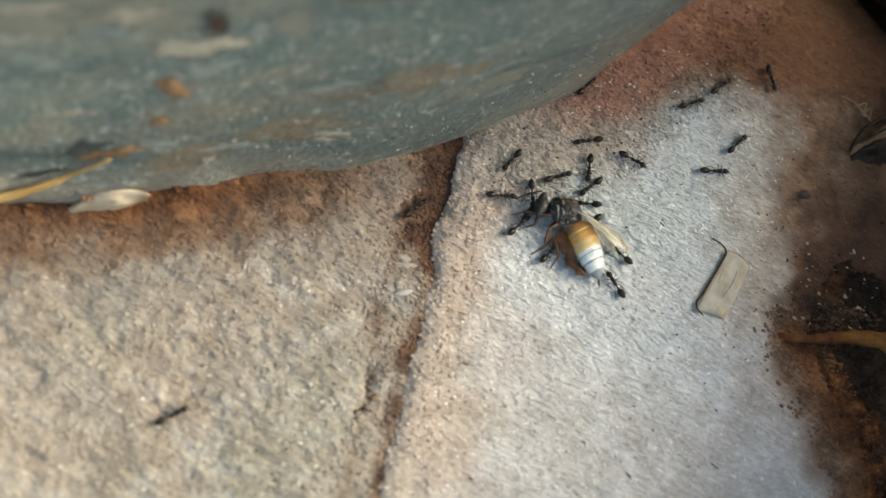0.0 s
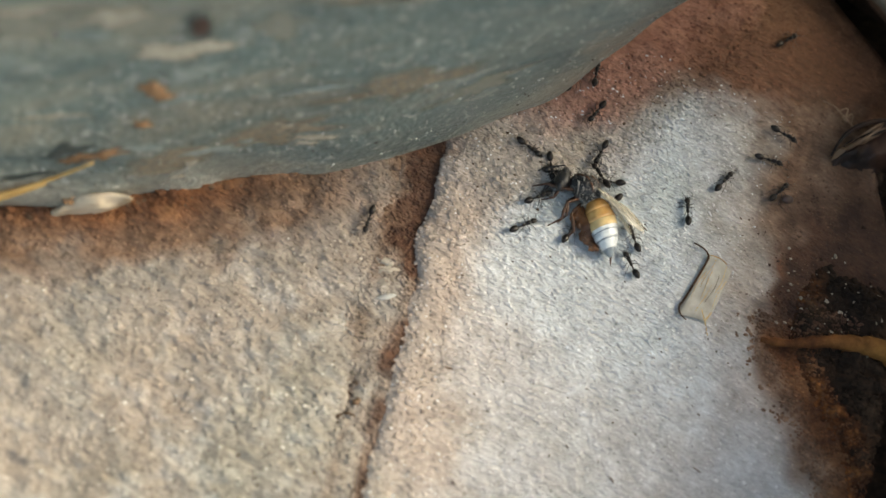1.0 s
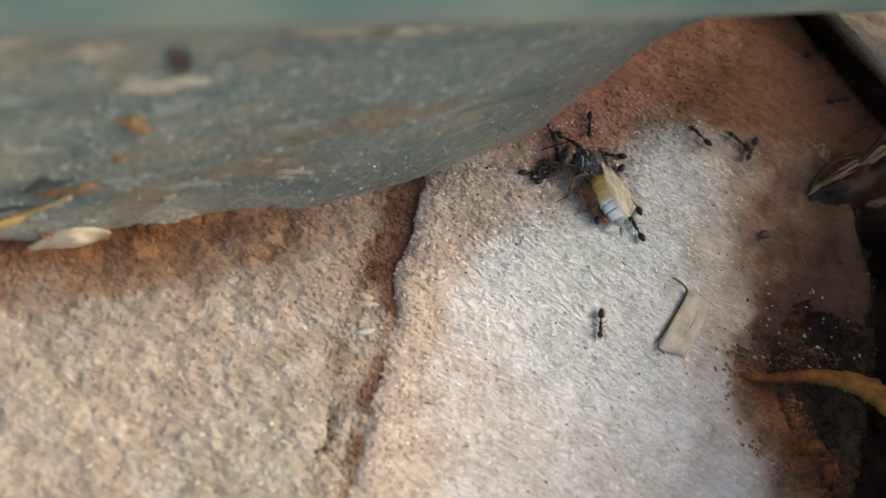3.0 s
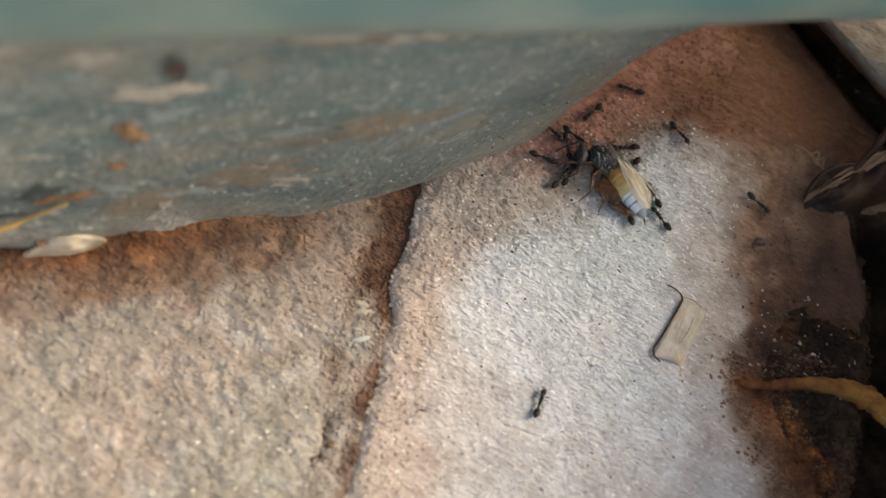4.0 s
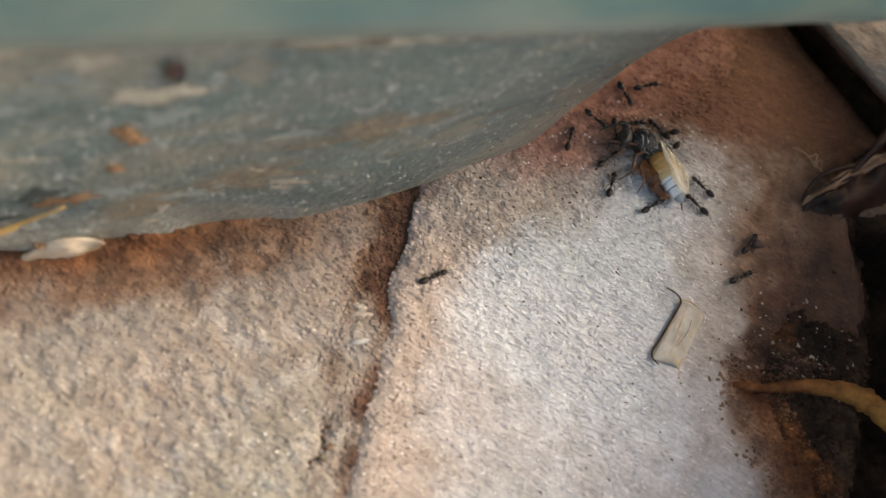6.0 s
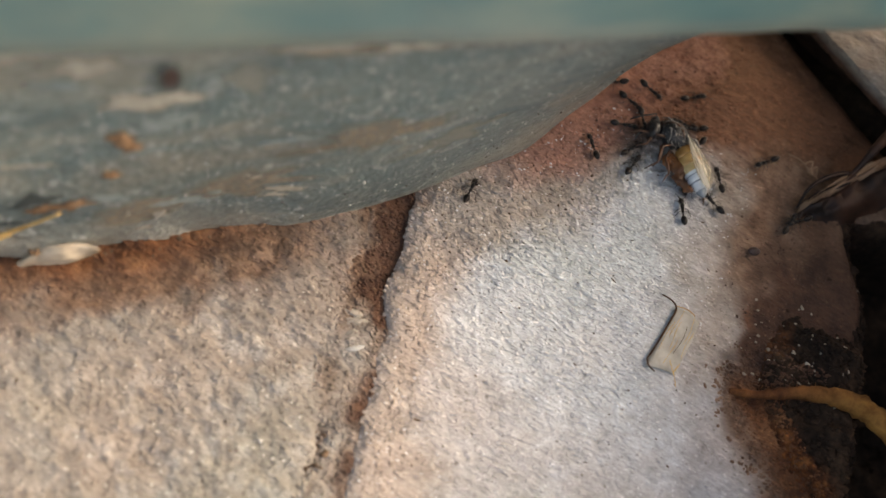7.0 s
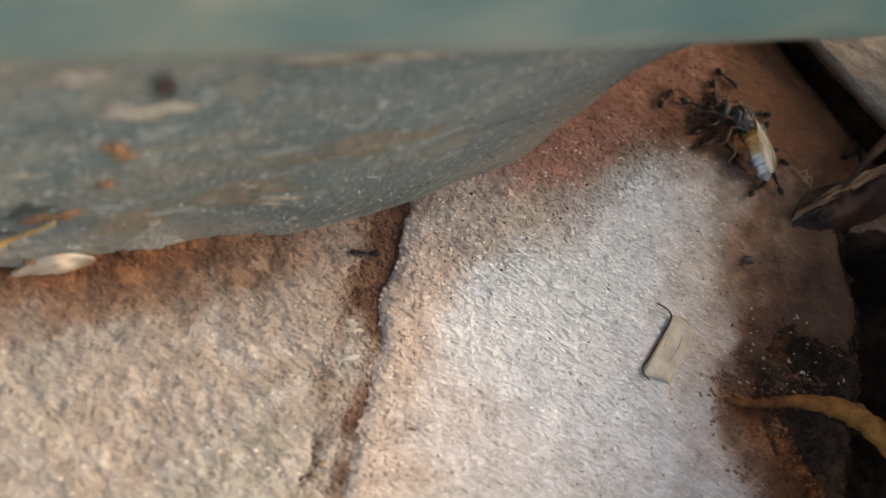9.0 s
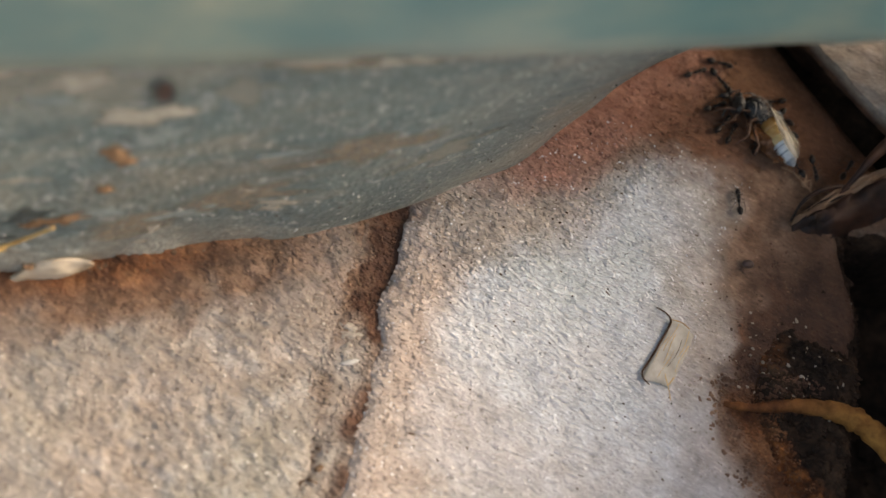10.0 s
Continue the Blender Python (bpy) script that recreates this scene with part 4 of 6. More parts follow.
for k, (x, y, z, w, h, mat) in enumerate(((-30.5, -17.6, 32.4, 5.0, 1.7, FILM), (-20.0, -10.8, 31.0, 2.2, 1.8, FILM), (-36, -21.6, 32.6, 4.0, 1.3, FILM), (-12, -5.6, 34.2, 6.0, 0.9, TAN_FILM),
                                          (-9.5, -3.6, 19.0, 6.0, 2.2, TAN_FILM), (-19.5, -10.6, 12.0, 5.0, 2.2, TAN_FILM), (-27, -15.9, 9.0, 4.0, 2.4, TAN_FILM), (-3, 2.6, 14, 4.0, 2.0, FILM))):
    mud_patch((x, y, z), (w, h), mat, "mud_film", "thin film of dried mud", 4 * k - 12, 70 + k, 0.04)
rnd = random.Random(5)
for k in range(16):
    x = rnd.uniform(-42, -15)
    mud_patch((x, -23.6 + 0.66 * (x + 38.5) - 0.6, rnd.uniform(4, 32)), (rnd.uniform(0.6, 3.2), rnd.uniform(0.3, 1.0)), rnd.choice((GREY_MUD, PALE_MUD, GREY_MUD, GREY_MUD)),
              spin=rnd.uniform(-20, 20), seed=20 + k, thick=0.08)


HOLE_RIM = plain_material("grimy_plastic", (0.06, 0.075, 0.072), (0.15, 0.165, 0.15), 500, 0.6, 0.3, 0.4)


def drain_hole():
    bm = bmesh.new()
    loops = []
    for r, z in ((1.25, 0.02), (1.15, 0.22), (0.95, 0.2), (0.85, -0.1), (0.8, -0.9)):
        loops.append([bm.verts.new((r * MM * math.cos(a), r * MM * math.sin(a), z * MM)) for a in (2 * math.pi * i / 20 for i in range(20))])
    for a, b in zip(loops, loops[1:]):
        for i in range(20):
            bm.faces.new((a[i], a[(i + 1) % 20], b[(i + 1) % 20], b[i]))
    ob = part("drain_hole", bm, HOLE_RIM, planter, "small round drain hole with a raised lip")
    ob.matrix_basis = on_wall(against_wall((-25.3, -14.1, 31.6), 0.12), WALL_N) @ Matrix.Diagonal((0.8, 1.7, 1, 1))
    bm = bmesh.new()
    ball(bm, (0, 0, -0.05 * MM), (0.9 * MM, 0.9 * MM, 0.2 * MM), seg=16, rings=8)
    part("plug", bm, SEED, ob, "dark brown disc in the hole")


drain_hole()


GLINT_GRIT = plain_material("planter_glint_grit", (0.34, 0.34, 0.32), (0.74, 0.73, 0.68), 300, 0.4, 0.5, 0.4)


def planter_glint_grit():
    """Pale grit standing in for small glints, and dark specks, spread over the wall's faces."""
    rnd = random.Random(11)
    wall = next(o for o in planter.children if o.name.startswith("wall"))
    faces = [p for p in wall.data.polygons if -48 * MM < p.center.x < 11 * MM and p.center.y < 40 * MM and p.normal.y < 0.2 and p.center.z > 2 * MM]
    weights = [p.area for p in faces]
    for mat, count, big, name, label in ((GLINT_GRIT, 1000, 0.19, "grit", "pale grains on the planter, standing in for small glints"), (SEED, 240, 0.18, "specks", "dark specks on the planter")):
        bm = bmesh.new()
        for p in rnd.choices(faces, weights, k=count):
            vs = [wall.data.vertices[i].co for i in p.vertices]
            u, w = rnd.random(), rnd.random()
            at = vs[0].lerp(vs[1], u).lerp(vs[3].lerp(vs[2], u), w)
            r = big * MM * rnd.uniform(0.25, 1.0) ** 1.5
            bmesh.ops.create_icosphere(bm, subdivisions=1, radius=1, matrix=Matrix.Translation(at) @ pose(0, 0, 0, rnd.uniform(0, 180), rnd.uniform(0, 180), 0) @ Matrix.Diagonal((r, r * rnd.uniform(0.5, 1), r * 0.7, 1)))
        tagged(part(name, bm, mat, planter, label), kind="stuff")


planter_glint_grit()


def fibres():
    """Scratches' worth of loose pale fibres clinging to the wall."""
    rnd = random.Random(3)
    for at, ln, ang in (((-26.8, -15.7, 6.0), 7.5, 62), ((-26.0, -15.2, 6.5), 3.5, 85), ((-1.2, 4.0, 24), 4.5, 48), ((-5.5, 1.2, 18), 5.5, 35), ((-3.2, 2.6, 12), 4.0, 20),
                        ((2.2, 7.6, 27), 3.2, 50), ((-9, -2.0, 12), 2.0, 30), ((-12, -4.3, 24), 2.6, 10), ((3.5, 9.5, 20), 3.0, 42), ((-18.5, -10.3, 14), 1.8, 12)):
        bm = bmesh.new()
        pts = [(ln * MM * (f - 0.5), 0.35 * MM * math.sin(f * 4 + ln), 0.1 * MM + 0.25 * MM * math.sin(f * 3)) for f in (k / 8 for k in range(9))]
        tube(bm, pts, [0.015 * MM] + [0.032 * MM] * 7 + [0.012 * MM], 5)
        ob = part("fibre", bm, GRIT, planter, "pale loose fibre")
        ob.matrix_basis = on_wall(against_wall(at, 0.1), WALL_N, ang)


fibres()


def blister():
    """A pale waxy swelling at the foot of the wall, thinning out along the edge."""
    bm = bmesh.new()
    for v in ball(bm, (0, 0, 0), (4.7 * MM, 1.75 * MM, 0.5 * MM), seg=32, rings=18):
        k = v.co.x / (4.7 * MM)
        v.co.y *= 1.0 - 0.72 * max(0, -k) ** 0.8
        v.co.y += -0.5 * MM * k * k + 0.75 * MM * k
        v.co += Vector((0.5, 0.6, 0.5)) * (0.9 * MM * noise.noise(v.co * 420) + 0.3 * MM * noise.noise(v.co * 1300))
    ob = part("blister", bm, BLISTER, planter, "pale waxy swelling on the planter's foot")
    ob.matrix_basis = on_wall(against_wall((-34.0, -21.0, 2.0), 0.25), (0.46, -0.88, 0.1), 14)


BLISTER = plain_material("waxy_blister", (0.3, 0.215, 0.13), (0.66, 0.57, 0.44), 330, 0.38, 0.5, 0.5)
blister()
mud_patch((-35.4, -21.8, 3.0), (0.5, 0.35), CLAY, spin=10, seed=43, thick=0.6)


def straw_stalk():
    bm = bmesh.new()
    path = spline([(-49, -30.6, 2.6), (-42, -26.6, 4.9), (-38.6, -24.4, 6.6), (-35.6, -22.3, 8.6), (-32.6, -20.7, 11.6)], 5)
    tube(bm, [p * MM for p in path], [(0.42 - 0.3 * i / 20) * MM for i in range(len(path))], 7)
    tube(bm, [(p + Vector((0.25, 0.1, -0.75 + 0.03 * i))) * MM for i, p in enumerate(path[:14])], [(0.34 - 0.018 * i) * MM for i in range(14)], 6)
    return tagged(part("straw", bm, STRAW), "dry golden straw stalk stuck to the planter", "straw")


straw_stalk()


# ---- litter on the bricks ----
def husk():
    ob = thing("husk", "pale dry seed husk with a dark curled edge, lying on brick", "husk")
    bm = bmesh.new()
    cols, rows_ = 8, 14
    grid = []
    for j in range(rows_ + 1):
        f = j / rows_
        row = []
        for i in range(cols + 1):
            g = i / cols
            x = (25.3 - 1.05 * f ** 1.2 * (1 - 0.4 * g) + 2.9 * g) * MM
            y = (4.5 - 8.0 * f + g * (0.1 + 1.0 * f) - 0.5 * g * g) * MM
            z = 0.12 * MM + 0.15 * MM * math.sin(math.pi * g) + 0.2 * MM * noise.noise((x * 900, y * 350, 1.0)) + 0.1 * MM * noise.noise((x * 2200, y * 700, 3.0)) + 0.08 * MM * (1 - g) ** 4
            row.append(bm.verts.new((x, y, z)))
        grid.append(row)
    for a, b in zip(grid, grid[1:]):
        for i in range(cols):
            bm.faces.new((a[i], b[i], b[i + 1], a[i + 1]))
    extra = bmesh.ops.extrude_face_region(bm, geom=list(bm.faces))["geom"]
    bmesh.ops.translate(bm, verts=[v for v in extra if isinstance(v, bmesh.types.BMVert)], vec=(0, 0, -0.12 * MM))
    part("shell", bm, HUSK, ob)
    for path, r in (([(23.3, 5.1, 0.3), (24.5, 4.9, 0.4), (25.2, 4.4, 0.35), (25.25, 3.6, 0.32), (24.9, 1.2, 0.35), (24.45, -1.4, 0.35), (24.2, -2.6, 0.32), (24.6, -3.3, 0.3), (25.4, -3.6, 0.25)], 0.12),
                    ([(26.4, -1.9, 0.7), (26.9, -2.7, 0.75), (27.4, -3.3, 0.6), (28.0, -4.3, 0.4)], 0.05), ([(27.5, -1.8, 0.7), (27.2, -2.9, 0.6)], 0.06), ([(25.2, 4.4, 0.6), (26.4, 4.5, 0.7), (27.4, 4.3, 0.5)], 0.06)):
        bm = bmesh.new()
        pts = spline(path, 5)
        tube(bm, [p * MM for p in pts], [r * MM * (0.55 + 0.45 * math.sin(math.pi * (0.1 + 0.85 * i / len(pts)))) for i in range(len(pts))], 6)
        part("edge", bm, HUSK_EDGE if r > 0.055 and path[0][0] < 25 else STRAW, ob, "brown curled edge")
    rnd = random.Random(17)
    for k in range(7):
        bm = bmesh.new()
        g, f0 = 0.12 + 0.13 * k, rnd.uniform(0.0, 0.45)
        pts = [Vector((25.3 - 1.05 * f ** 1.2 * (1 - 0.4 * g) + 2.9 * g + 0.12 * math.sin(9 * f + k), 4.5 - 8.0 * f + g * (0.1 + f) - 0.5 * g * g, 0.5)) for f in (f0 + 0.5 * i / 8 for i in range(9))]
        tube(bm, [p * MM for p in pts], [0.012 * MM] + [rnd.uniform(0.015, 0.035) * MM for _ in range(7)] + [0.012 * MM], 5)
        part("fibre", bm, HUSK_EDGE if k == 4 else STRAW, ob, "dry fibre")
    return ob


husk()


def root():
    bm = bmesh.new()
    pts = spline([(33.6, -1.6, -0.4), (36.5, -0.9, 0.35), (39.5, 0.7, 0.7), (42.5, 1.9, 1.0), (45.0, 2.5, 1.2), (47.6, 2.5, 1.2), (51.0, 1.5, 1.0), (57, -1.5, 0), (63, -6, -3)], 7)
    tube(bm, [p * MM for p in pts], [(0.32 + 0.95 * min(1, i / 34)) * MM * (1 + 0.3 * noise.noise((i * 0.37, 2.0, 0)) + 0.15 * noise.noise((i * 1.1, 5.0, 0))) for i in range(len(pts))], 10)
    rnd = random.Random(6)
    for k in range(80):
        p = pts[rnd.randrange(4, len(pts) - 8)] * MM
        a = rnd.uniform(0, 6.28)
        tube(bm, [p, p + Vector((rnd.uniform(-0.6, 0.6), math.cos(a) * 1.3, math.sin(a) * 1.2)) * MM], [0.05 * MM, 0.015 * MM], 4)
    return tagged(part("root", bm, ROOT), "yellow-brown root crossing the soil beside the brick", "root")


root()


LEAF_PALE = plain_material("dead_leaf_pale", (0.16, 0.1, 0.062), (0.36, 0.235, 0.15), 400, 0.75, 0.35, 0.7)


def dead_leaf():
    ob = thing("leaf", "curled dark brown dead leaf caught beside the brick", "leaf")
    line = spline([(34.6, 22.6, 0.4), (36.2, 24.6, 1.2), (38.6, 27.6, 1.8), (42.2, 32.0, 2.2), (47.5, 38.0, 1.6), (53, 43, 0.5)], 6)
    bm = bmesh.new()
    rows_ = []
    for i, p in enumerate(line):
        f = i / (len(line) - 1)
        d = (line[min(i + 1, len(line) - 1)] - line[max(i - 1, 0)]).normalized()
        side = Vector((d.y, -d.x, 0))
        w = math.sin(math.pi * min(1, 0.08 + 0.7 * f)) ** 0.7
        row = []
        for k in range(15):
            g = k / 7 - 1
            wide = w * (4.6 if g > 0 else 1.3)
            curl = 0.5 * g * g if g < 0 else -3.4 * w * g ** 1.8
            n = noise.noise((p.x * 0.5 + g, p.y * 0.5, g * 2)) * 1.5 + noise.noise((p.x * 1.3, p.y * 1.3, g * 5)) * 1.4 + noise.noise((p.x * 0.4, p.y * 0.4, g * 9)) * 0.7
            row.append(bm.verts.new((p + side * g * wide * (1 - 0.18 * abs(g)) + Vector((0, 0, curl + n))) * MM))
        rows_.append(row)
    def flesh(lo, hi, name, mat, label=""):
        piece = bmesh.new()
        copies = [[piece.verts.new(v.co) for v in row[lo:hi + 1]] for row in rows_]
        for a, b in zip(copies, copies[1:]):
            for k in range(hi - lo):
                piece.faces.new((a[k], a[k + 1], b[k + 1], b[k]))
        for v in piece.verts:
            v.co += Vector((0.6, 0.6, 1.0)) * (0.5 * MM * noise.noise(v.co * 900) + 0.25 * MM * noise.noise(v.co * 2300))
        extra = bmesh.ops.extrude_face_region(piece, geom=list(piece.faces))["geom"]
        bmesh.ops.translate(piece, verts=[v for v in extra if isinstance(v, bmesh.types.BMVert)], vec=(0, 0, -0.15 * MM))
        part(name, piece, mat, ob, label)

    # blade coloured near black, standing in for the shadowed hollow under the fold
    flesh(7, 14, "blade", LEAF)
    flesh(0, 7, "fold", LEAF_PALE, "paler folded margin")
    bm.free()
    bm = bmesh.new()
    pts = spline([(34.2, 22.7, 0.5), (34.5, 24.9, 1.4), (35.6, 26.8, 2.0), (37.6, 28.6, 2.2), (39.0, 28.9, 2.0), (38.0, 27.5, 1.7), (36.0, 25.5, 1.2), (34.6, 23.4, 0.6)], 6)
    tube(bm, [p * MM for p in pts], [0.12 * MM + 0.22 * MM * math.sin(math.pi * i / len(pts)) for i in range(len(pts))], 8)
    part("curled_margin", bm, LEAF, ob)
    bm = bmesh.new()
    pts = spline([(38.2, 27.8, 1.6), (39.0, 30.2, 4.0), (39.6, 32.2, 5.2), (41.2, 35.6, 5.8), (44.5, 40.5, 5.5)], 5)
    tube(bm, [p * MM for p in pts], [(0.2 + 0.04 * i) * MM for i in range(len(pts))], 7)
    part("stalk", bm, LEAF, ob)
    return ob


dead_leaf()


def insect_scrap():
    bm = bmesh.new()
    for path in ([(31.4, 29.3, 0.2), (32.8, 28.9, 0.7), (34.3, 28.2, 0.6), (35.8, 27.6, 0.4)], [(33.4, 28.8, 0.3), (34.2, 29.4, 0.8), (34.4, 28.3, 0.5)], [(34.3, 28.2, 0.5), (34.9, 28.9, 0.9), (35.3, 28.0, 0.3)]):
        tube(bm, [p * MM for p in spline(path, 4)], 0.09 * MM, 5)
    ball(bm, (34.4 * MM, 28.2 * MM, 0.5 * MM), (0.5 * MM, 0.25 * MM, 0.22 * MM), (0, 0, -35), 10, 8)
    return tagged(part("insect_scrap", bm, LEAF_PALE), "tawny dry scrap of an insect beside the leaf", "scrap")


insect_scrap()


def small_litter():
    bm = bmesh.new()
    ball(bm, (31.2 * MM, 15.1 * MM, 0.35 * MM), (0.7 * MM, 0.5 * MM, 0.42 * MM), (0, 0, 20), 14, 10, 0.03, 2)
    tagged(part("seed", bm, SEED), "small round brown seed on the brick", "seed")
    bm = bmesh.new()
    ball(bm, (-3.7 * MM, -15.6 * MM, 0.0 * MM), (1.0 * MM, 0.3 * MM, 0.12 * MM), (0, 0, 38), 14, 8, 0.12, 3)
    tagged(part("flake", bm, plain_material("shell_flake", (0.26, 0.26, 0.25), (0.46, 0.46, 0.45), 500, 0.5, 0.4, 0.4)), "pale sliver of shell lying in the brick joint", "flake")
    bm = bmesh.new()
    for x, y, s, a in ((-5.0, -13.0, 1.6, 30), (-5.4, -12.2, 1.2, 10), (-4.6, -14.2, 1.0, 60)):
        ball(bm, (x * MM, y * MM, -0.2 * MM), (s * 0.75 * MM, 0.5 * MM, 0.32 * MM), (0, 0, a), 16, 12, 0.4, int(s * 10))
    tagged(part("mortar_lumps", bm, plain_material("mortar_lump", (0.24, 0.21, 0.175), (0.34, 0.31, 0.27), 500, 0.9, 0.3, 0.6)), "loose pale mortar lumps in the joint", "mortar", kind="stuff")


small_litter()


PHI = (1 + 5 ** 0.5) / 2
ICO = np.array([(-1, PHI, 0), (1, PHI, 0), (-1, -PHI, 0), (1, -PHI, 0), (0, -1, PHI), (0, 1, PHI), (0, -1, -PHI), (0, 1, -PHI), (PHI, 0, -1), (PHI, 0, 1), (-PHI, 0, -1), (-PHI, 0, 1)]) / 1.9
ICO_FACES = np.array([(0, 11, 5), (0, 5, 1), (0, 1, 7), (0, 7, 10), (0, 10, 11), (1, 5, 9), (5, 11, 4), (11, 10, 2), (10, 7, 6), (7, 1, 8),
                      (3, 9, 4), (3, 4, 2), (3, 2, 6), (3, 6, 8), (3, 8, 9), (4, 9, 5), (2, 4, 11), (6, 2, 10), (8, 6, 7), (9, 8, 1)])


def strew(name, label, mat, count, lo, hi, size, top, seed, keep, fields=None, flat=0.75, sink=0.1, category="grit", long=(0.8, 1.4)):
    """Angular loose grains over the plan, part sunk in what they lie on, as one mesh."""
    rs = np.random.RandomState(seed)
    x, y = rs.uniform(lo[0], hi[0], count * 4) * MM, rs.uniform(lo[1], hi[1], count * 4) * MM
    ok = np.flatnonzero(keep(x, y))[:count]
    x, y = x[ok], y[ok]
    r = size * MM * (0.35 + 0.65 * rs.rand(len(x)) ** 2.2)
    shape = ICO[None] * (0.75 + 0.5 * rs.rand(len(x), 12, 1)) * (r[:, None] * np.stack([rs.uniform(*long, len(x)), rs.uniform(0.6, 1.0, len(x)), np.full(len(x), flat)], 1))[:, None, :]
    a = rs.normal(-0.1, 0.5, len(x))[:, None]
    px, py = shape[..., 0] * np.cos(a) - shape[..., 1] * np.sin(a), shape[..., 0] * np.sin(a) + shape[..., 1] * np.cos(a)
    co = np.stack([px + x[:, None], py + y[:, None], shape[..., 2] + (top(x, y) + r * sink)[:, None]], -1).reshape(-1, 3)
    faces = (ICO_FACES[None] + 12 * np.arange(len(x))[:, None, None]).reshape(-1, 3)
    me = bpy.data.meshes.new(name)
    me.from_pydata(co.tolist(), [], faces.tolist())
    for key, fn in (fields or {}).items():
        at = me.attributes.new(key, "FLOAT", "POINT")
        at.data.foreach_set("value", np.repeat(fn(x, y), 12).astype(np.float32))
    me.materials.append(mat)
    return tagged(link(bpy.data.objects.new(name, me)), label, category, kind="stuff")


def on_left(x, y):
    return (x < joint_left(y)) & (y < 0.66 * x + 7 * MM)


def on_right(x, y):
    return (x > joint_right(y)) & (x < outer_edge(y) - 1 * MM) & (y < back_edge(x)) & ((x > 11 * MM) | (y < 11 * MM + 1.5 * x))


def in_joint(x, y):
    return (x > joint_left(y) - 1.5 * MM) & (x < joint_right(y) + 0.4 * MM)


def on_bank(x, y):
    return x > soil_bank_edge(y) - 2 * MM


def mid_wash(x, y):
    return 0.3 * value_noise(x, y, 0.02, 13)


PEBBLE = plain_material("pebble", (0.2, 0.16, 0.12), (0.46, 0.39, 0.31), 300, 0.75, 0.4, 0.5)
QUARTZ = plain_material("quartz", (0.5, 0.5, 0.5), (0.86, 0.86, 0.85), 300, 0.25, 0.6, 0.3)
LEFT = {"sand": one, "wash_glare": mid_wash, "soil": soil_amount_left, "rust": rust_amount_left}
RIGHT = {"blush": blush_amount_right, "rust": rust_amount_right, "dirt_shade": dirt_amount_right, "clay": clay_amount_right, "sand": sand_amount_right, "wash_glare": wash_glare_right, "soil": soil_amount_right}
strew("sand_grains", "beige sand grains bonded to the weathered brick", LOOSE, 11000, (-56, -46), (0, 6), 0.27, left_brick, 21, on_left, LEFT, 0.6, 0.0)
strew("sand_grains", "pale sand grains bonded to the pale right brick", LOOSE, 13000, (-7, -36), (45, 46), 0.22, right_brick, 22, on_right, RIGHT, 0.45, 0.0)
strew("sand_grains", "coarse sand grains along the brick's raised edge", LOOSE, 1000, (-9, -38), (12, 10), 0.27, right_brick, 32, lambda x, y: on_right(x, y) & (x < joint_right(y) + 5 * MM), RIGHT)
strew("white_grains", "white quartz grains on the brick", GRIT, 260, (-56, -46), (0, 6), 0.22, left_brick, 33, lambda x, y: on_left(x, y) & (foot_distance(x, y) > 7 * MM))
# Many of these white grains are added to stand in for glints.
strew("white_grains", "white quartz grains on the right brick, many standing in for glints", QUARTZ, 1500, (-6, -36), (29, 26), 0.16, right_brick, 34, on_right)
strew("dark_grains", "dark grit on the brick", CRUMB, 110, (-56, -46), (0, 4), 0.2, left_brick, 23, on_left)
strew("dark_grains", "dark grit on the pale right brick", CRUMB, 320, (-6, -36), (44, 46), 0.15, right_brick, 24, on_right)
strew("joint_crumbs", "earth and mortar crumbs in the joint", LOOSE, 2600, (-12, -42), (8, 8), 0.3, bed, 25, in_joint, {"sand": one, "wash_glare": mid_wash, "soil": joint_soil, "dirt_shade": joint_dirt_shade})
strew("joint_grit", "dark earth crumbs in the joint", CRUMB, 25, (-12, -42), (8, 8), 0.3, bed, 26, in_joint)
strew("pale_flakes", "pale curled flakes on the pale right brick", QUARTZ, 450, (4, -10), (28, 22), 0.18, right_brick, 46, lambda x, y: on_right(x, y) & (wash_glare_right(x, y) > 0.4), flat=0.4, sink=0.5, long=(1.2, 2.6))
strew("dark_slivers", "thin dark plant slivers on the pale right brick", CRUMB, 60, (0, -30), (34, 28), 0.13, right_brick, 47, on_right, flat=0.6, sink=0.6, long=(2.0, 4.5))
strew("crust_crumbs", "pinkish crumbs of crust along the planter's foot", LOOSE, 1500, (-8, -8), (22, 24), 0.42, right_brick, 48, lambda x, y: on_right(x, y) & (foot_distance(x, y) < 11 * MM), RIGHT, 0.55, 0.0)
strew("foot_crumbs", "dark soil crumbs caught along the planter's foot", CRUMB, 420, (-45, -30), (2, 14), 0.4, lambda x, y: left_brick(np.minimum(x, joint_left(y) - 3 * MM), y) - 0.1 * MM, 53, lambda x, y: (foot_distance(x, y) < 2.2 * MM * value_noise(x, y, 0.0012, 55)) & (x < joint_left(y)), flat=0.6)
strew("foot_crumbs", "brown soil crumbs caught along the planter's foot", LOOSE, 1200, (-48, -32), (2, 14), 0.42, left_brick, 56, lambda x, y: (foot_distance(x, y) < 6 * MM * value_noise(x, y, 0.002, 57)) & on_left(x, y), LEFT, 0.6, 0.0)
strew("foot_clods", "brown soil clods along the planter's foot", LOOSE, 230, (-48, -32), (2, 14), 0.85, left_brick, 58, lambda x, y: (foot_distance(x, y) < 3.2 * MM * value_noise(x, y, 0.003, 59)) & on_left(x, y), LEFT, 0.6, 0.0)
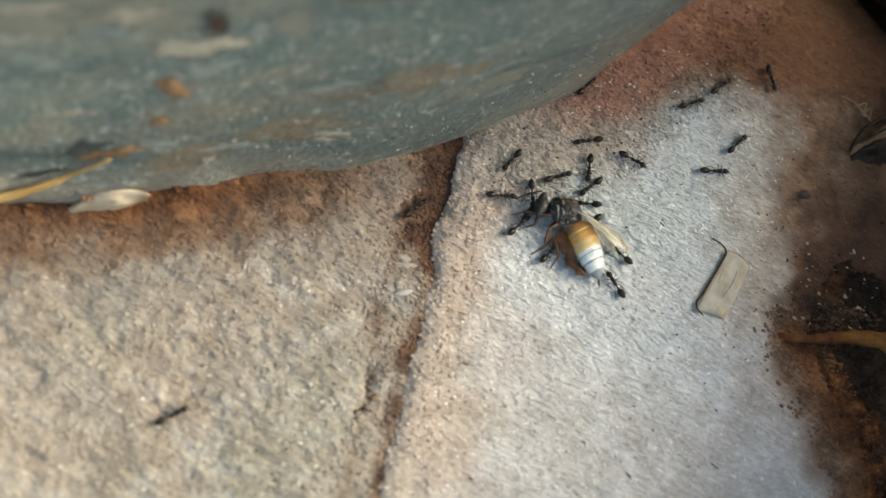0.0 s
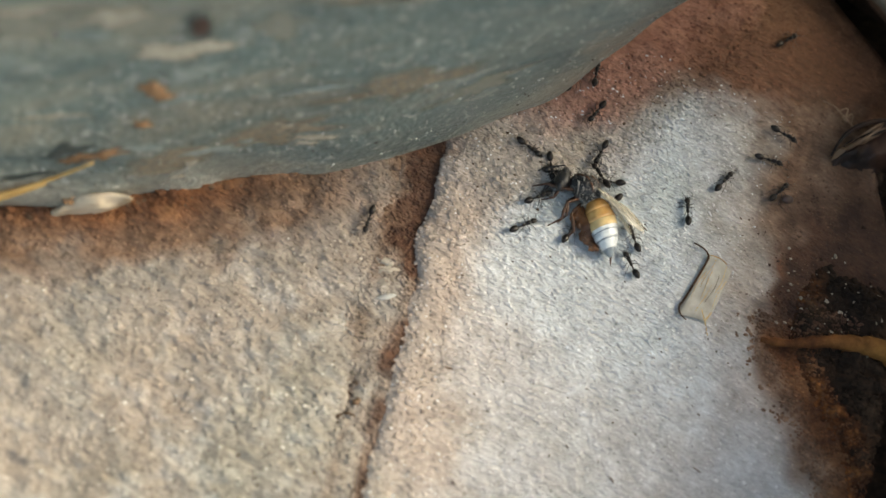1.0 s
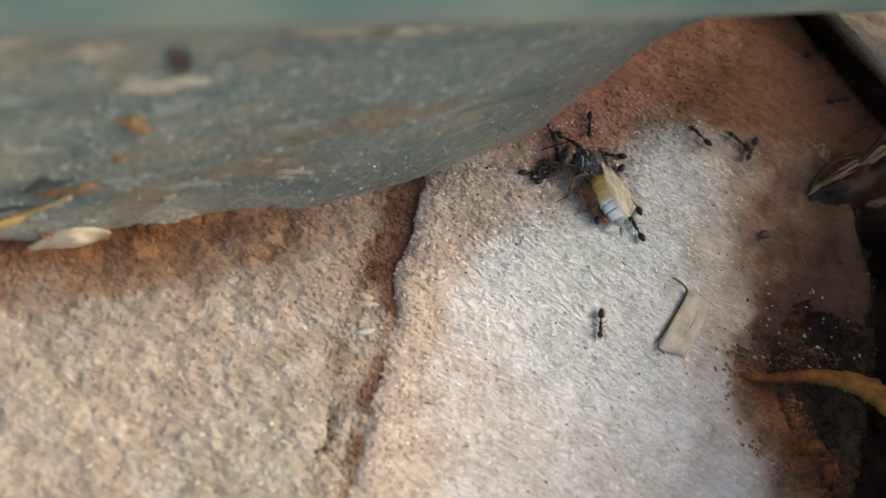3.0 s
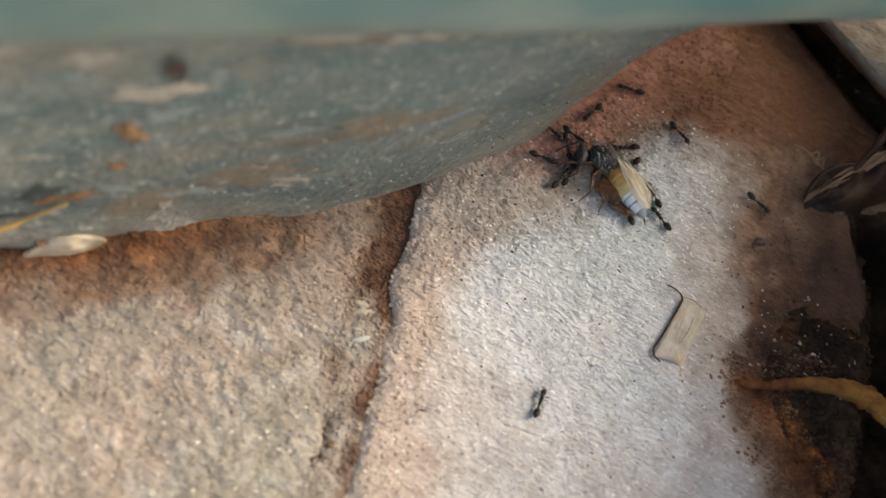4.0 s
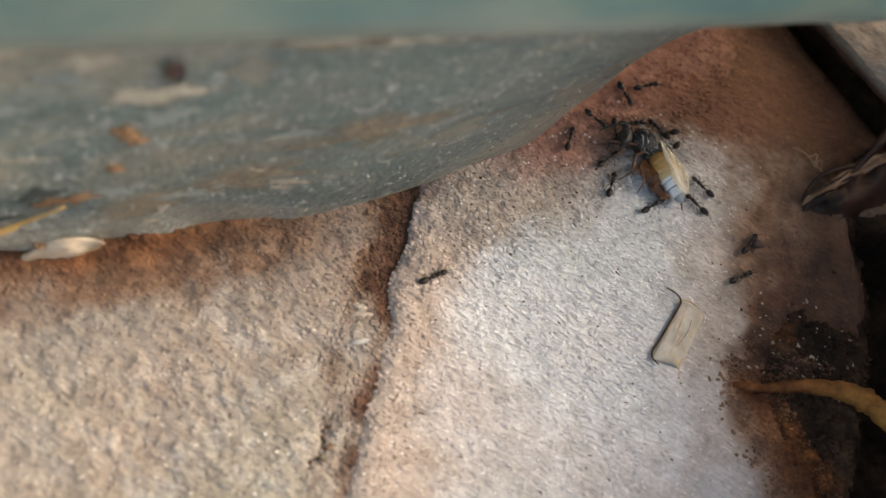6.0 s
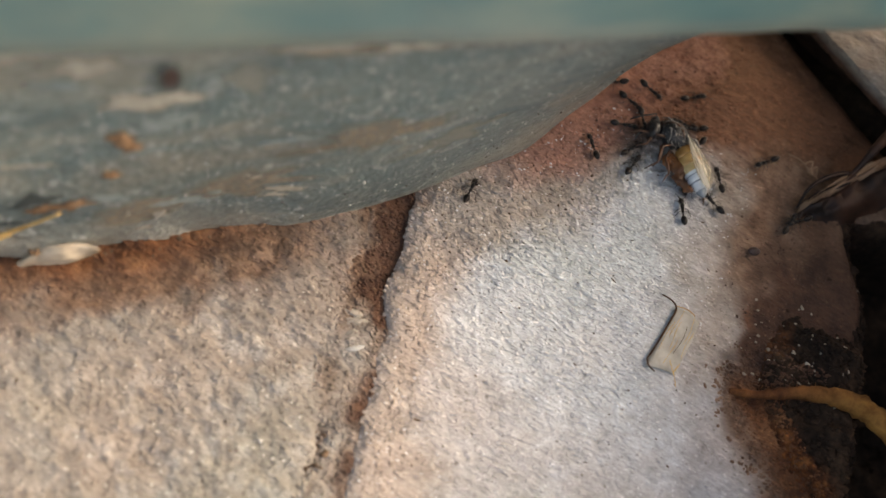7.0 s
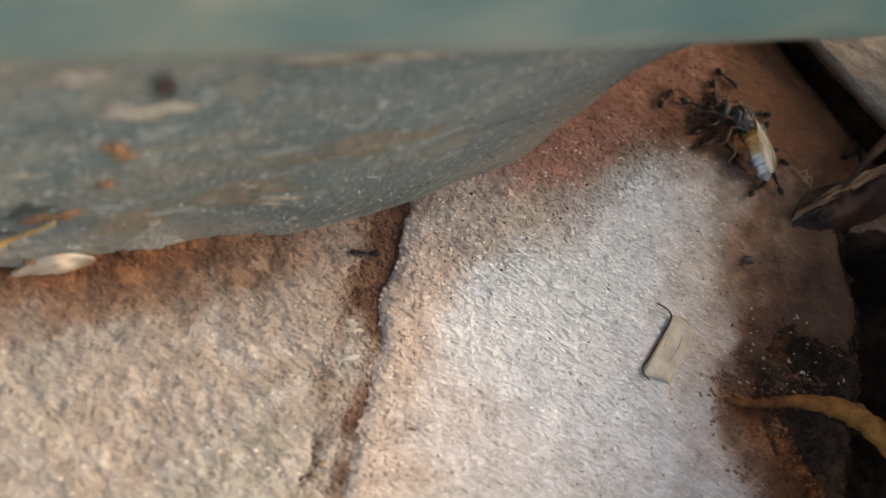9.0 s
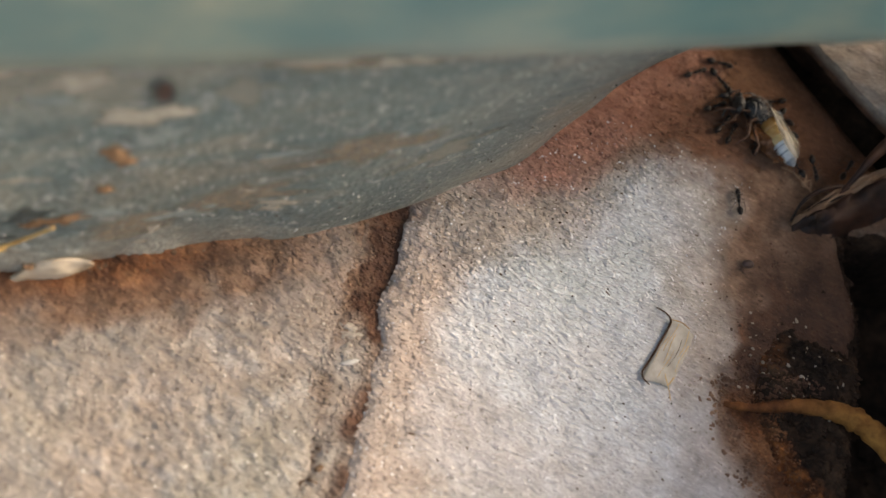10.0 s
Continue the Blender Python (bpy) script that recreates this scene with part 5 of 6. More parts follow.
strew("dark_clod", "dark earth clods in the joint", CRUMB, 40, (-4.2, -29.5), (-1.6, -25.0), 0.45, bed, 36, in_joint)
strew("pebbles", "pale small stones on the spilled soil", PEBBLE, 30, (30, -20), (46, 20), 0.45, bank_height, 27, on_bank)
strew("pebbles", "pale small stones lying in dark dirt on the brick", PEBBLE, 40, (33, 1), (42, 12), 0.34, lambda x, y: np.maximum(right_brick(x, y), bank_height(x, y)), 37, on_right)
strew("soil_crumbs", "brown soil crumbs by the gap", SOIL, 2600, (28, -24), (50, 27), 0.5, bank_height, 28, on_bank, {"rust": bank_rust})
strew("clay_grains", "red-brown crumbs along the planter's foot", LOOSE, 1300, (-8, -6), (26, 42), 0.26, right_brick, 41, lambda x, y: on_right(x, y) & (foot_distance(x, y) < 11 * MM), RIGHT, 0.7)
strew("dark_grains", "dark grit along the planter's foot", CRUMB, 120, (-8, -6), (26, 42), 0.2, right_brick, 42, lambda x, y: on_right(x, y) & (foot_distance(x, y) < 12 * MM))


def bank_margin(x, y):
    return np.maximum(right_brick(x, y), bank_height(x, y))


def rusty_margin(x, y):
    d = x - soil_bank_edge(y) + 4.5 * MM * step(4 * MM, -3 * MM, y)
    return (y < 5 * MM) & (d > -4 * MM * value_noise(x, y, 0.0007, 51) ** 2) & (d < 8 * MM)


def dark_margin(x, y):
    d = x - soil_bank_edge(y)
    return (y > 1 * MM) & (y < 20 * MM) & (d > -7 * MM * value_noise(x, y, 0.0006, 52) ** 2) & (d < 3 * MM)


FRAY = {**RIGHT, "rust": lambda x, y: 0.25 + 0.75 * rust_amount_right(x, y), "soil": one}
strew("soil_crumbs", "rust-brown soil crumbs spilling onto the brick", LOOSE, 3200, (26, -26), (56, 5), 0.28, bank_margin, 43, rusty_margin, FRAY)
strew("soil_crumbs", "dark soil crumbs spilling onto the brick", LOOSE, 280, (24, 0), (42, 20), 0.18, bank_margin, 44, dark_margin, {**RIGHT, "soil": one, "dirt_shade": lambda x, y: 0.3 + 0.6 * value_noise(x, y, 0.001, 54)})


# ---- what moves ----
def drag(ob, rows, z, rolls, pivot):
    """Key the dragged bee: like go(), slowly rolling over about its own axis."""
    keyed = []
    for t, x, y, h in rows:
        turn = float(np.interp(t, [r[0] for r in rolls], [r[1] for r in rolls]))
        keyed.append((t, pose(x * MM, y * MM, z + pivot, 0, 0, h) @ pose(0, 0, 0, turn) @ Matrix.Translation((0, 0, -pivot))))
    walk(ob, keyed)


def go(ob, rows, z, gait=False):
    """Key a creature over the plan: rows of seconds, x and y in millimetres, heading in degrees."""
    walk(ob, [(t, pose(x * MM, y * MM, z, 0, 0, h)) for t, x, y, h in rows])
    if gait:
        legs = [o for o in ob.children if o.name.startswith("leg")]
        times = np.array([r[0] for r in rows])
        xy = np.array([(r[1], r[2]) for r in rows])
        for k, leg in enumerate(legs):
            base, keyed, phase = leg.location.copy(), [], 0.0
            for i in range(51):
                t = i * 0.2
                x, y = (np.interp([t, min(10, t + 0.2)], times, xy[:, c]) for c in (0, 1))
                speed = min(1.0, math.hypot(x[1] - x[0], y[1] - y[0]) / 1.5)
                phase += 0.6 + 1.7 * speed
                turn = (6 + 14 * speed) * math.sin(phase + math.pi * ((k + k // 2) % 2))
                keyed.append((t, pose(*base, 0, 0, turn)))
            walk(leg, keyed)


def motions():
    drag(bee, [
        (0.00, 7.8, -0.2, -39), (0.50, 8.7, 2.1, -38), (1.00, 10.2, 4.7, -46), (1.50, 9.6, 7.5, -46),
        (2.00, 10.1, 9.9, -43), (2.50, 10.0, 11.5, -43), (4.00, 11.5, 15.3, -31), (4.50, 13.2, 16.5, -34),
        (5.00, 14.5, 17.9, -39), (5.50, 14.8, 19.2, -36), (7.00, 18.0, 23.6, -41), (7.50, 20.1, 26.8, -47),
        (8.00, 21.6, 27.9, -40), (8.50, 24.2, 30.0, -43), (9.00, 24.9, 31.3, -46), (9.50, 25.3, 32.5, -34),
        (10.00, 26.1, 34.2, -34),
    ], 0.0, [(0, 0), (2.5, 0), (4, -4), (5.5, -8), (7, -14), (8.5, -18), (10, -16)], 1.6 * MM)
    # the loose wings fall shut over the abdomen while it is dragged
    for wing, (lean, yaw) in zip([o for o in bee.children if o.name.startswith("wing")], ((0, 0), (8, 4))):
        at = wing.location.copy()
        walk(wing, [(t, pose(*at, tilt - lean, 6, turn + yaw)) for t, tilt, turn in
                    ((0.0, -38, 27), (1.0, -38, 29), (1.6, -30, 20), (2.2, -16, 9), (3.0, -10, 0), (5.0, -8, -5), (10.0, -6, -9))])
    go(ants["pullA"], [
        (0.00, 1.0, -1.2, 23), (0.50, 1.4, 3.3, -0), (1.00, 2.9, 6.9, -13), (1.50, 3.0, 9.9, -41),
        (2.00, 2.8, 11.8, -14), (2.50, 4.4, 13.9, -50), (4.00, 5.1, 16.4, -23), (4.50, 6.0, 17.6, -24),
        (5.00, 7.0, 19.1, -20), (5.50, 7.9, 20.3, -27), (7.00, 12.4, 22.8, 16), (7.50, 14.2, 26.0, 18),
        (8.00, 15.7, 27.0, 17), (8.50, 18.2, 30.3, 12), (9.00, 19.1, 31.2, 7), (9.50, 20.6, 31.3, 3),
        (10.00, 21.5, 32.9, 48),
    ], 0.0, True)
    go(ants["tailA"], [
        (0.00, 15.7, -4.9, 145), (0.50, 17.3, -2.4, 144), (1.00, 17.9, -0.7, 139), (1.50, 17.2, 2.1, 131),
        (2.00, 17.6, 4.9, 143), (2.50, 17.4, 6.5, 138), (4.00, 20.0, 12.1, 149), (4.50, 21.6, 12.5, 145),
        (5.00, 22.6, 13.7, 138), (5.50, 22.8, 15.2, 159), (7.00, 25.1, 18.4, 155), (7.50, 26.5, 20.6, 132),
        (8.00, 28.3, 22.8, 149), (8.50, 30.3, 24.4, 144), (9.00, 31.4, 26.1, 129), (9.50, 32.3, 28.4, 147),
        (10.00, 32.9, 30.1, 143),
    ], 0.0, True)
    go(ants["tailB"], [
        (0.00, 14.9, -1.4, 162), (0.50, 16.4, 1.1, 146), (1.00, 17.1, 2.3, 132), (1.50, 16.5, 5.4, 135),
        (2.00, 16.7, 7.7, 142), (2.50, 16.4, 9.6, 137), (4.00, 18.3, 14.5, 136), (4.50, 20.6, 15.5, 129),
        (5.00, 21.2, 16.2, 127), (5.50, 22.2, 17.5, 171), (7.00, 24.8, 21.6, 123), (7.50, 26.0, 24.2, 144),
        (8.00, 27.5, 26.1, 157), (8.50, 29.5, 26.9, 138), (9.00, 30.4, 29.3, 174), (9.50, 30.8, 31.4, 137),
        (10.00, 30.5, 34.4, 161),
    ], 0.0, True)
    go(ants["bellyA"], [
        (0.00, 8.1, -4.7, 73), (0.50, 9.5, -2.1, 68), (1.00, 10.6, -0.2, 80), (1.50, 10.7, 2.6, 93),
        (2.00, 11.0, 4.7, 102), (2.50, 11.6, 6.5, 109), (4.00, 16.3, 11.0, 133), (4.50, 17.7, 11.7, 133),
        (5.00, 18.4, 13.1, 124), (5.50, 18.1, 15.0, 107), (7.00, 21.0, 19.1, 122), (7.50, 21.8, 21.5, 105),
        (8.00, 23.5, 22.9, 115), (8.50, 25.0, 25.6, 104), (9.00, 25.8, 27.2, 92), (9.50, 26.1, 29.2, 103),
        (10.00, 27.5, 30.4, 101),
    ], 0.0, True)
    go(ants["headA"], [
        (0.00, 5.6, 3.7, 44), (0.50, 5.7, 4.0, 7), (1.00, 6.7, 5.6, 18), (1.50, 6.3, 8.8, 13), (2.00, 6.2, 10.9, 8),
        (2.50, 6.7, 13.1, 2), (4.00, 7.6, 17.1, -15), (4.50, 9.2, 17.5, -11), (5.00, 10.8, 19.4, -18),
        (5.50, 11.7, 21.3, 14), (7.00, 15.9, 24.8, 43), (7.50, 17.0, 27.3, 17), (8.00, 18.8, 29.0, 21),
        (8.50, 21.4, 31.5, 20), (9.00, 21.9, 31.9, 22), (9.50, 22.7, 33.2, 13), (10.00, 23.2, 35.1, 13),
    ], 0.0, True)
    go(ants["shoulderA"], [
        (0.00, 9.3, 4.4, -116), (0.50, 9.8, 7.7, -86), (0.75, 10.6, 7.6, -150), (1.00, 11.3, 7.5, -214),
        (1.50, 11.4, 10.3, -202), (2.00, 10.9, 12.0, -207), (2.50, 11.5, 13.0, -221), (4.00, 12.6, 17.1, -203),
        (4.50, 14.5, 17.5, -203), (5.00, 16.0, 18.8, -203), (5.50, 16.1, 20.8, -210), (7.00, 18.9, 26.5, -176),
        (7.50, 21.9, 26.7, -200), (8.00, 23.8, 31.4, -133), (8.50, 28.3, 29.6, -163), (9.00, 29.1, 29.5, -140),
        (9.50, 28.6, 33.8, -202), (10.00, 29.4, 35.6, -190),
    ], 0.0, True)
    go(ants["topA"], [
        (0.00, 8.3, 6.4, -75), (0.50, 7.3, 6.9, -114), (1.00, 10.3, 10.2, -94), (1.50, 10.3, 12.7, -119),
        (2.00, 9.5, 15.3, -104), (2.50, 8.7, 16.8, -56), (4.00, 8.4, 21.0, -112), (4.25, 9.7, 21.7, -68),
        (4.50, 11.0, 22.4, -24), (5.00, 11.8, 23.8, -19), (5.50, 10.8, 25.2, -45), (7.00, 12.0, 26.2, -18),
        (7.50, 13.6, 29.0, -12), (8.00, 17.2, 30.4, -56), (8.50, 18.2, 32.8, -25), (9.00, 20.9, 34.2, -68),
        (9.50, 20.5, 35.4, -48), (10.00, 20.8, 36.9, -31),
    ], 0.0, True)
    go(ants["topB"], [
        (0.00, 7.1, 9.4, -144), (0.20, 4.9, 8.0, -140), (0.50, 4.1, 7.4, -119), (0.80, 4.5, 11.8, -103),
        (1.00, 8.1, 14.7, -104), (1.25, 10.1, 15.2, -35), (1.50, 12.1, 15.6, 34), (1.80, 17.4, 15.1, 45),
        (2.00, 19.1, 15.5, 37), (2.20, 20.6, 17.8, 46), (2.40, 26.2, 19.7, 39), (2.55, 24.8, 20.9, 99),
        (2.70, 23.3, 22.1, 159), (3.80, 12.5, 24.9, 159), (4.20, 11.0, 26.8, 221), (4.30, 11.0, 25.8, 165),
        (4.40, 11.1, 24.7, 109), (4.50, 11.2, 23.7, 53), (5.00, 12.5, 26.1, 70), (5.50, 12.5, 27.4, 67),
        (6.25, 13.1, 28.1, 23), (7.00, 13.7, 28.9, -21), (7.50, 16.5, 30.9, -12), (8.00, 18.5, 33.5, -26),
        (8.50, 22.0, 34.4, -31), (9.00, 21.7, 36.8, -20), (9.50, 20.4, 38.0, -6), (10.00, 20.2, 39.1, 12),
    ], 0.0, True)
    go(ants["walkA"], [
        (0.00, -18.1, -37.0, 55), (0.10, -14.5, -30.3, 59), (0.20, -10.3, -25.9, 54), (0.30, -11.2, -20.4, 92),
        (0.40, -10.6, -15.9, 107), (0.50, -10.0, -15.4, 99), (0.60, -5.7, -13.4, 102), (0.70, -7.1, -11.3, 108),
        (0.80, -7.8, -6.7, 119), (0.85, -8.8, -6.6, 182), (0.90, -9.8, -6.4, 245), (1.00, -8.8, -8.9, 277),
        (1.10, -10.4, -8.5, 304), (1.15, -9.0, -9.7, 354), (1.20, -7.5, -10.8, 403), (1.30, -5.5, -11.0, 410),
        (1.50, -0.0, -4.7, 440), (1.65, 2.4, -1.5, 413), (1.80, 5.3, 2.6, 434), (2.00, 5.3, 2.3, 438),
        (2.50, 5.2, 6.1, 439), (4.00, 8.8, 12.1, 444), (4.50, 14.2, 9.7, 429), (5.00, 14.8, 9.9, 429),
        (5.50, 13.5, 12.0, 457), (7.00, 15.1, 18.4, 438), (7.50, 18.3, 22.9, 421), (8.00, 19.7, 23.9, 427),
        (8.50, 21.1, 25.8, 425), (9.00, 22.2, 27.4, 427), (9.50, 23.3, 28.9, 436), (10.00, 24.4, 30.3, 445),
    ], 0.0, True)
    go(ants["walkB"], [
        (0.00, -6.4, -6.8, 65), (0.10, -4.2, -6.9, 36), (0.20, -0.8, -5.6, 34), (0.28, 0.3, -4.7, 94),
        (0.35, 1.3, -3.8, 153), (0.42, -0.6, -4.3, 111), (0.50, -2.5, -4.8, 69), (0.60, 1.5, -4.7, 35),
        (0.70, 3.0, -3.0, 44), (0.80, 2.3, -3.9, 59), (1.00, 5.8, -2.0, 51), (1.10, 5.2, -1.4, 53),
        (1.30, 4.9, 1.6, 70), (1.50, 2.9, 3.9, 81), (1.80, 3.2, 6.9, 59), (2.00, 3.4, 7.6, 51), (2.50, 4.5, 8.1, 45),
        (4.00, 5.4, 12.7, 3), (4.50, 8.3, 14.0, 20), (5.00, 6.5, 15.8, 61), (5.50, 6.3, 16.6, 77),
        (7.00, 10.2, 18.3, 130), (7.50, 8.1, 25.3, 92), (8.00, 8.9, 26.0, 81), (8.50, 10.0, 26.6, 60),
        (9.00, 15.9, 30.2, 79), (9.50, 17.0, 36.2, 41), (10.00, 17.9, 36.2, 48),
    ], 0.0, True)
    go(ants["roamA"], [
        (0.00, 15.8, 19.4, 46), (0.20, 17.8, 19.5, -13), (0.40, 19.6, 18.5, -13), (0.60, 24.6, 17.9, 10),
        (0.80, 27.0, 19.8, 12), (1.00, 27.7, 18.6, 8), (1.20, 29.2, 19.2, 75), (1.40, 29.0, 23.8, 95),
        (1.60, 28.5, 27.8, 97), (1.80, 28.1, 30.9, 65), (1.87, 28.4, 30.1, 5), (1.93, 28.6, 29.3, -54),
        (2.00, 28.8, 28.6, -114), (2.20, 26.1, 26.2, -144), (2.30, 26.4, 26.5, -198), (2.40, 26.6, 26.9, -253),
        (2.50, 26.9, 27.2, -307), (2.60, 26.8, 26.5, -380), (2.70, 26.7, 25.9, -454), (3.80, 26.5, 21.0, -411),
        (4.10, 32.2, 19.1, -369), (4.40, 39.2, 18.8, -362), (4.80, 44.8, 18.6, -335), (10.00, 50.8, 24.4, -316),
    ], 0.0, True)
    go(ants["roamB"], [
        (0.00, 18.2, 23.2, 62), (0.10, 18.8, 23.2, 11), (0.20, 19.3, 23.1, -40), (0.40, 19.8, 21.9, -54),
        (0.60, 21.1, 20.7, -82), (0.80, 20.7, 15.9, -69), (0.90, 22.3, 14.7, 1), (1.00, 23.9, 13.5, 72),
        (1.20, 24.3, 15.0, 87), (1.40, 24.1, 18.6, 91), (1.60, 24.2, 24.6, 76), (1.80, 27.3, 31.3, 62),
        (2.00, 29.7, 35.1, 35), (2.07, 30.2, 34.7, -23), (2.13, 30.6, 34.3, -81), (2.20, 31.0, 33.9, -138),
        (2.35, 29.6, 33.8, -214), (2.50, 28.2, 33.7, -290), (2.70, 31.8, 34.3, -319), (3.80, 36.2, 40.6, -343),
        (4.50, 40.2, 36.8, -418), (5.00, 39.4, 35.4, -407), (5.50, 40.9, 36.1, -467), (7.00, 35.0, 21.3, -496),
        (7.15, 36.1, 22.9, -573), (7.30, 37.2, 24.6, -651), (7.60, 38.6, 30.8, -647), (8.00, 40.5, 35.5, -570),
        (8.25, 36.7, 34.8, -616), (8.50, 32.9, 34.1, -662), (8.80, 36.9, 33.6, -717), (9.00, 38.7, 34.4, -675),
        (9.50, 34.5, 30.4, -745), (10.00, 34.9, 31.0, -781),
    ], 0.0, True)
    go(ants["roamC"], [
        (0.00, 23.1, 27.2, -56), (0.20, 24.4, 24.7, -49), (0.40, 25.8, 24.1, -31), (0.60, 25.9, 23.8, -64),
        (0.80, 27.3, 21.1, -26), (1.00, 28.3, 22.6, -7), (1.10, 29.0, 23.9, 44), (1.20, 29.7, 25.2, 95),
        (1.40, 27.8, 27.6, 145), (1.60, 26.7, 27.3, 98), (2.00, 27.4, 30.7, 44), (2.10, 28.2, 30.1, -25),
        (2.20, 29.0, 29.5, -93), (2.35, 27.9, 25.5, -21), (2.50, 26.8, 21.5, 51), (2.60, 26.7, 22.3, 100),
        (2.70, 26.5, 23.2, 150), (3.80, 19.4, 25.8, 177), (3.90, 18.9, 24.7, 255), (4.00, 18.4, 23.6, 332),
        (4.20, 21.7, 25.6, 396), (4.50, 25.4, 28.8, 341), (4.58, 24.3, 29.2, 288), (4.65, 23.2, 29.7, 236),
        (4.80, 23.4, 25.9, 259), (5.00, 21.4, 21.0, 327), (5.20, 23.8, 21.0, 332), (5.40, 26.7, 18.2, 311),
        (5.50, 27.9, 16.4, 301), (5.60, 29.0, 15.4, 361), (5.70, 30.2, 14.4, 421), (6.80, 29.7, 19.8, 454),
        (6.90, 29.5, 23.3, 521), (7.00, 29.3, 26.8, 588), (7.10, 28.4, 28.3, 526), (7.20, 27.4, 29.9, 465),
        (7.35, 27.5, 31.4, 529), (7.50, 27.7, 33.0, 594), (7.67, 31.7, 34.7, 653), (7.83, 35.8, 36.5, 712),
        (8.00, 39.9, 38.2, 771), (8.50, 39.7, 47.8, 800), (10.00, 43.4, 57.6, 789),
    ], 0.0, True)
    go(ants["roamD"], [
        (0.00, 22.2, 17.1, 68), (0.20, 24.7, 17.1, 32), (0.40, 27.6, 20.6, 26), (0.50, 30.3, 20.9, -19),
        (0.60, 33.0, 21.2, -64), (0.80, 31.0, 13.6, -117), (0.87, 30.7, 14.2, -176), (0.93, 30.3, 14.8, -235),
        (1.00, 30.0, 15.3, -293), (1.20, 30.0, 15.2, -235), (1.40, 28.7, 17.1, -248), (1.60, 27.9, 20.5, -252),
        (1.80, 26.3, 24.4, -272), (2.00, 28.2, 28.1, -295), (2.30, 30.8, 34.2, -297), (2.70, 34.1, 39.5, -306),
        (3.80, 41.5, 49.3, -302), (10.00, 46.2, 59.3, -295),
    ], 0.0, True)
    go(ants["roamE"], [
        (0.00, 20.9, 12.7, 25), (0.20, 25.3, 13.2, 46), (0.40, 25.3, 17.1, 88), (0.60, 25.6, 20.4, 88),
        (0.80, 25.7, 28.2, 93), (1.00, 24.9, 34.6, 57), (1.20, 27.7, 31.8, -9), (1.40, 30.8, 33.6, 26),
        (1.60, 33.0, 34.4, 25), (1.80, 34.8, 35.5, 23), (2.00, 36.1, 35.7, 14), (2.50, 38.9, 36.6, 51),
        (2.70, 41.9, 37.8, 39), (10.00, 49.3, 44.9, 44),
    ], 0.0, True)
    go(ants["scoutA"], [
        (0.00, 12.2, 9.6, -4), (0.20, 15.2, 9.4, 33), (0.40, 19.2, 8.2, 31), (0.60, 24.6, 5.8, 17),
        (0.80, 24.5, 9.7, 52), (1.00, 21.4, 8.1, 112), (1.20, 19.3, 3.9, 44), (1.50, 18.9, 5.9, -1),
        (1.65, 18.9, 6.8, 50), (1.80, 18.9, 7.8, 101), (2.00, 18.3, 8.8, 144), (2.07, 18.4, 8.7, 84),
        (2.13, 18.4, 8.5, 25), (2.20, 18.4, 8.3, -34), (2.35, 20.1, 7.4, 7), (2.50, 21.8, 6.5, 48),
        (2.60, 20.5, 4.2, -28), (2.70, 19.3, 1.8, -104), (3.25, 17.3, -8.7, -37), (3.80, 15.3, -19.1, 31),
        (4.00, 15.3, -13.8, 93), (4.20, 20.0, -10.9, 16), (4.40, 21.3, -7.1, 68), (4.50, 22.8, -3.9, 98),
        (4.60, 18.6, -0.6, 129), (4.70, 20.2, 1.8, 87), (4.80, 21.8, 4.1, 46), (5.00, 20.2, 8.0, 113),
        (5.20, 18.1, 9.5, 113), (5.50, 19.2, 10.4, 78), (5.70, 18.5, 12.3, 67), (6.80, 21.0, 14.7, 42),
        (7.00, 22.2, 15.6, 117), (7.50, 26.2, 17.6, 57), (8.00, 25.2, 19.9, 122), (8.50, 28.0, 22.4, 85),
        (9.00, 29.5, 24.2, 66), (9.07, 29.8, 23.9, 122), (9.13, 30.0, 23.6, 179), (9.20, 30.3, 23.3, 235),
        (9.35, 29.0, 22.5, 185), (9.50, 27.7, 21.7, 134), (10.00, 27.9, 22.0, 114),
    ], 0.0, True)
    go(ants["scoutB"], [
        (0.00, 0.5, 3.2, -105), (0.40, 1.9, 6.5, -113), (0.50, 3.3, 7.3, -59), (0.60, 4.7, 8.0, -4),
        (0.70, 5.7, 10.3, -53), (0.80, 6.8, 12.7, -101), (0.90, 6.5, 15.8, -179), (1.00, 6.3, 19.0, -258),
        (1.20, 5.0, 17.6, -319), (1.40, 10.3, 22.5, -318), (1.60, 13.9, 25.7, -330), (1.80, 16.1, 25.8, -367),
        (2.00, 20.2, 25.0, -325), (2.30, 23.7, 31.1, -300), (2.70, 28.3, 38.9, -304), (3.25, 30.8, 42.2, -367),
        (3.80, 33.4, 45.4, -429), (4.50, 32.4, 28.1, -478), (4.67, 29.0, 27.0, -533), (4.83, 25.6, 25.9, -589),
        (5.00, 22.3, 24.8, -644), (5.15, 24.8, 20.6, -714), (5.30, 27.4, 16.5, -784), (5.37, 27.9, 14.8, -840),
        (5.43, 28.3, 13.1, -897), (5.50, 28.8, 11.5, -953), (5.70, 29.3, 8.6, -1029), (6.80, 34.5, 18.4, -1012),
        (7.00, 34.0, 20.3, -1002), (7.30, 37.1, 30.4, -1010), (8.00, 39.1, 34.6, -1026), (8.50, 30.6, 30.4, -1085),
        (8.80, 36.5, 32.3, -1050), (8.90, 37.9, 33.9, -1096), (9.00, 39.3, 35.4, -1142), (9.50, 38.0, 29.4, -1183),
        (9.67, 38.2, 30.5, -1243), (9.83, 38.5, 31.6, -1302), (10.00, 38.7, 32.7, -1362),
    ], 0.0, True)
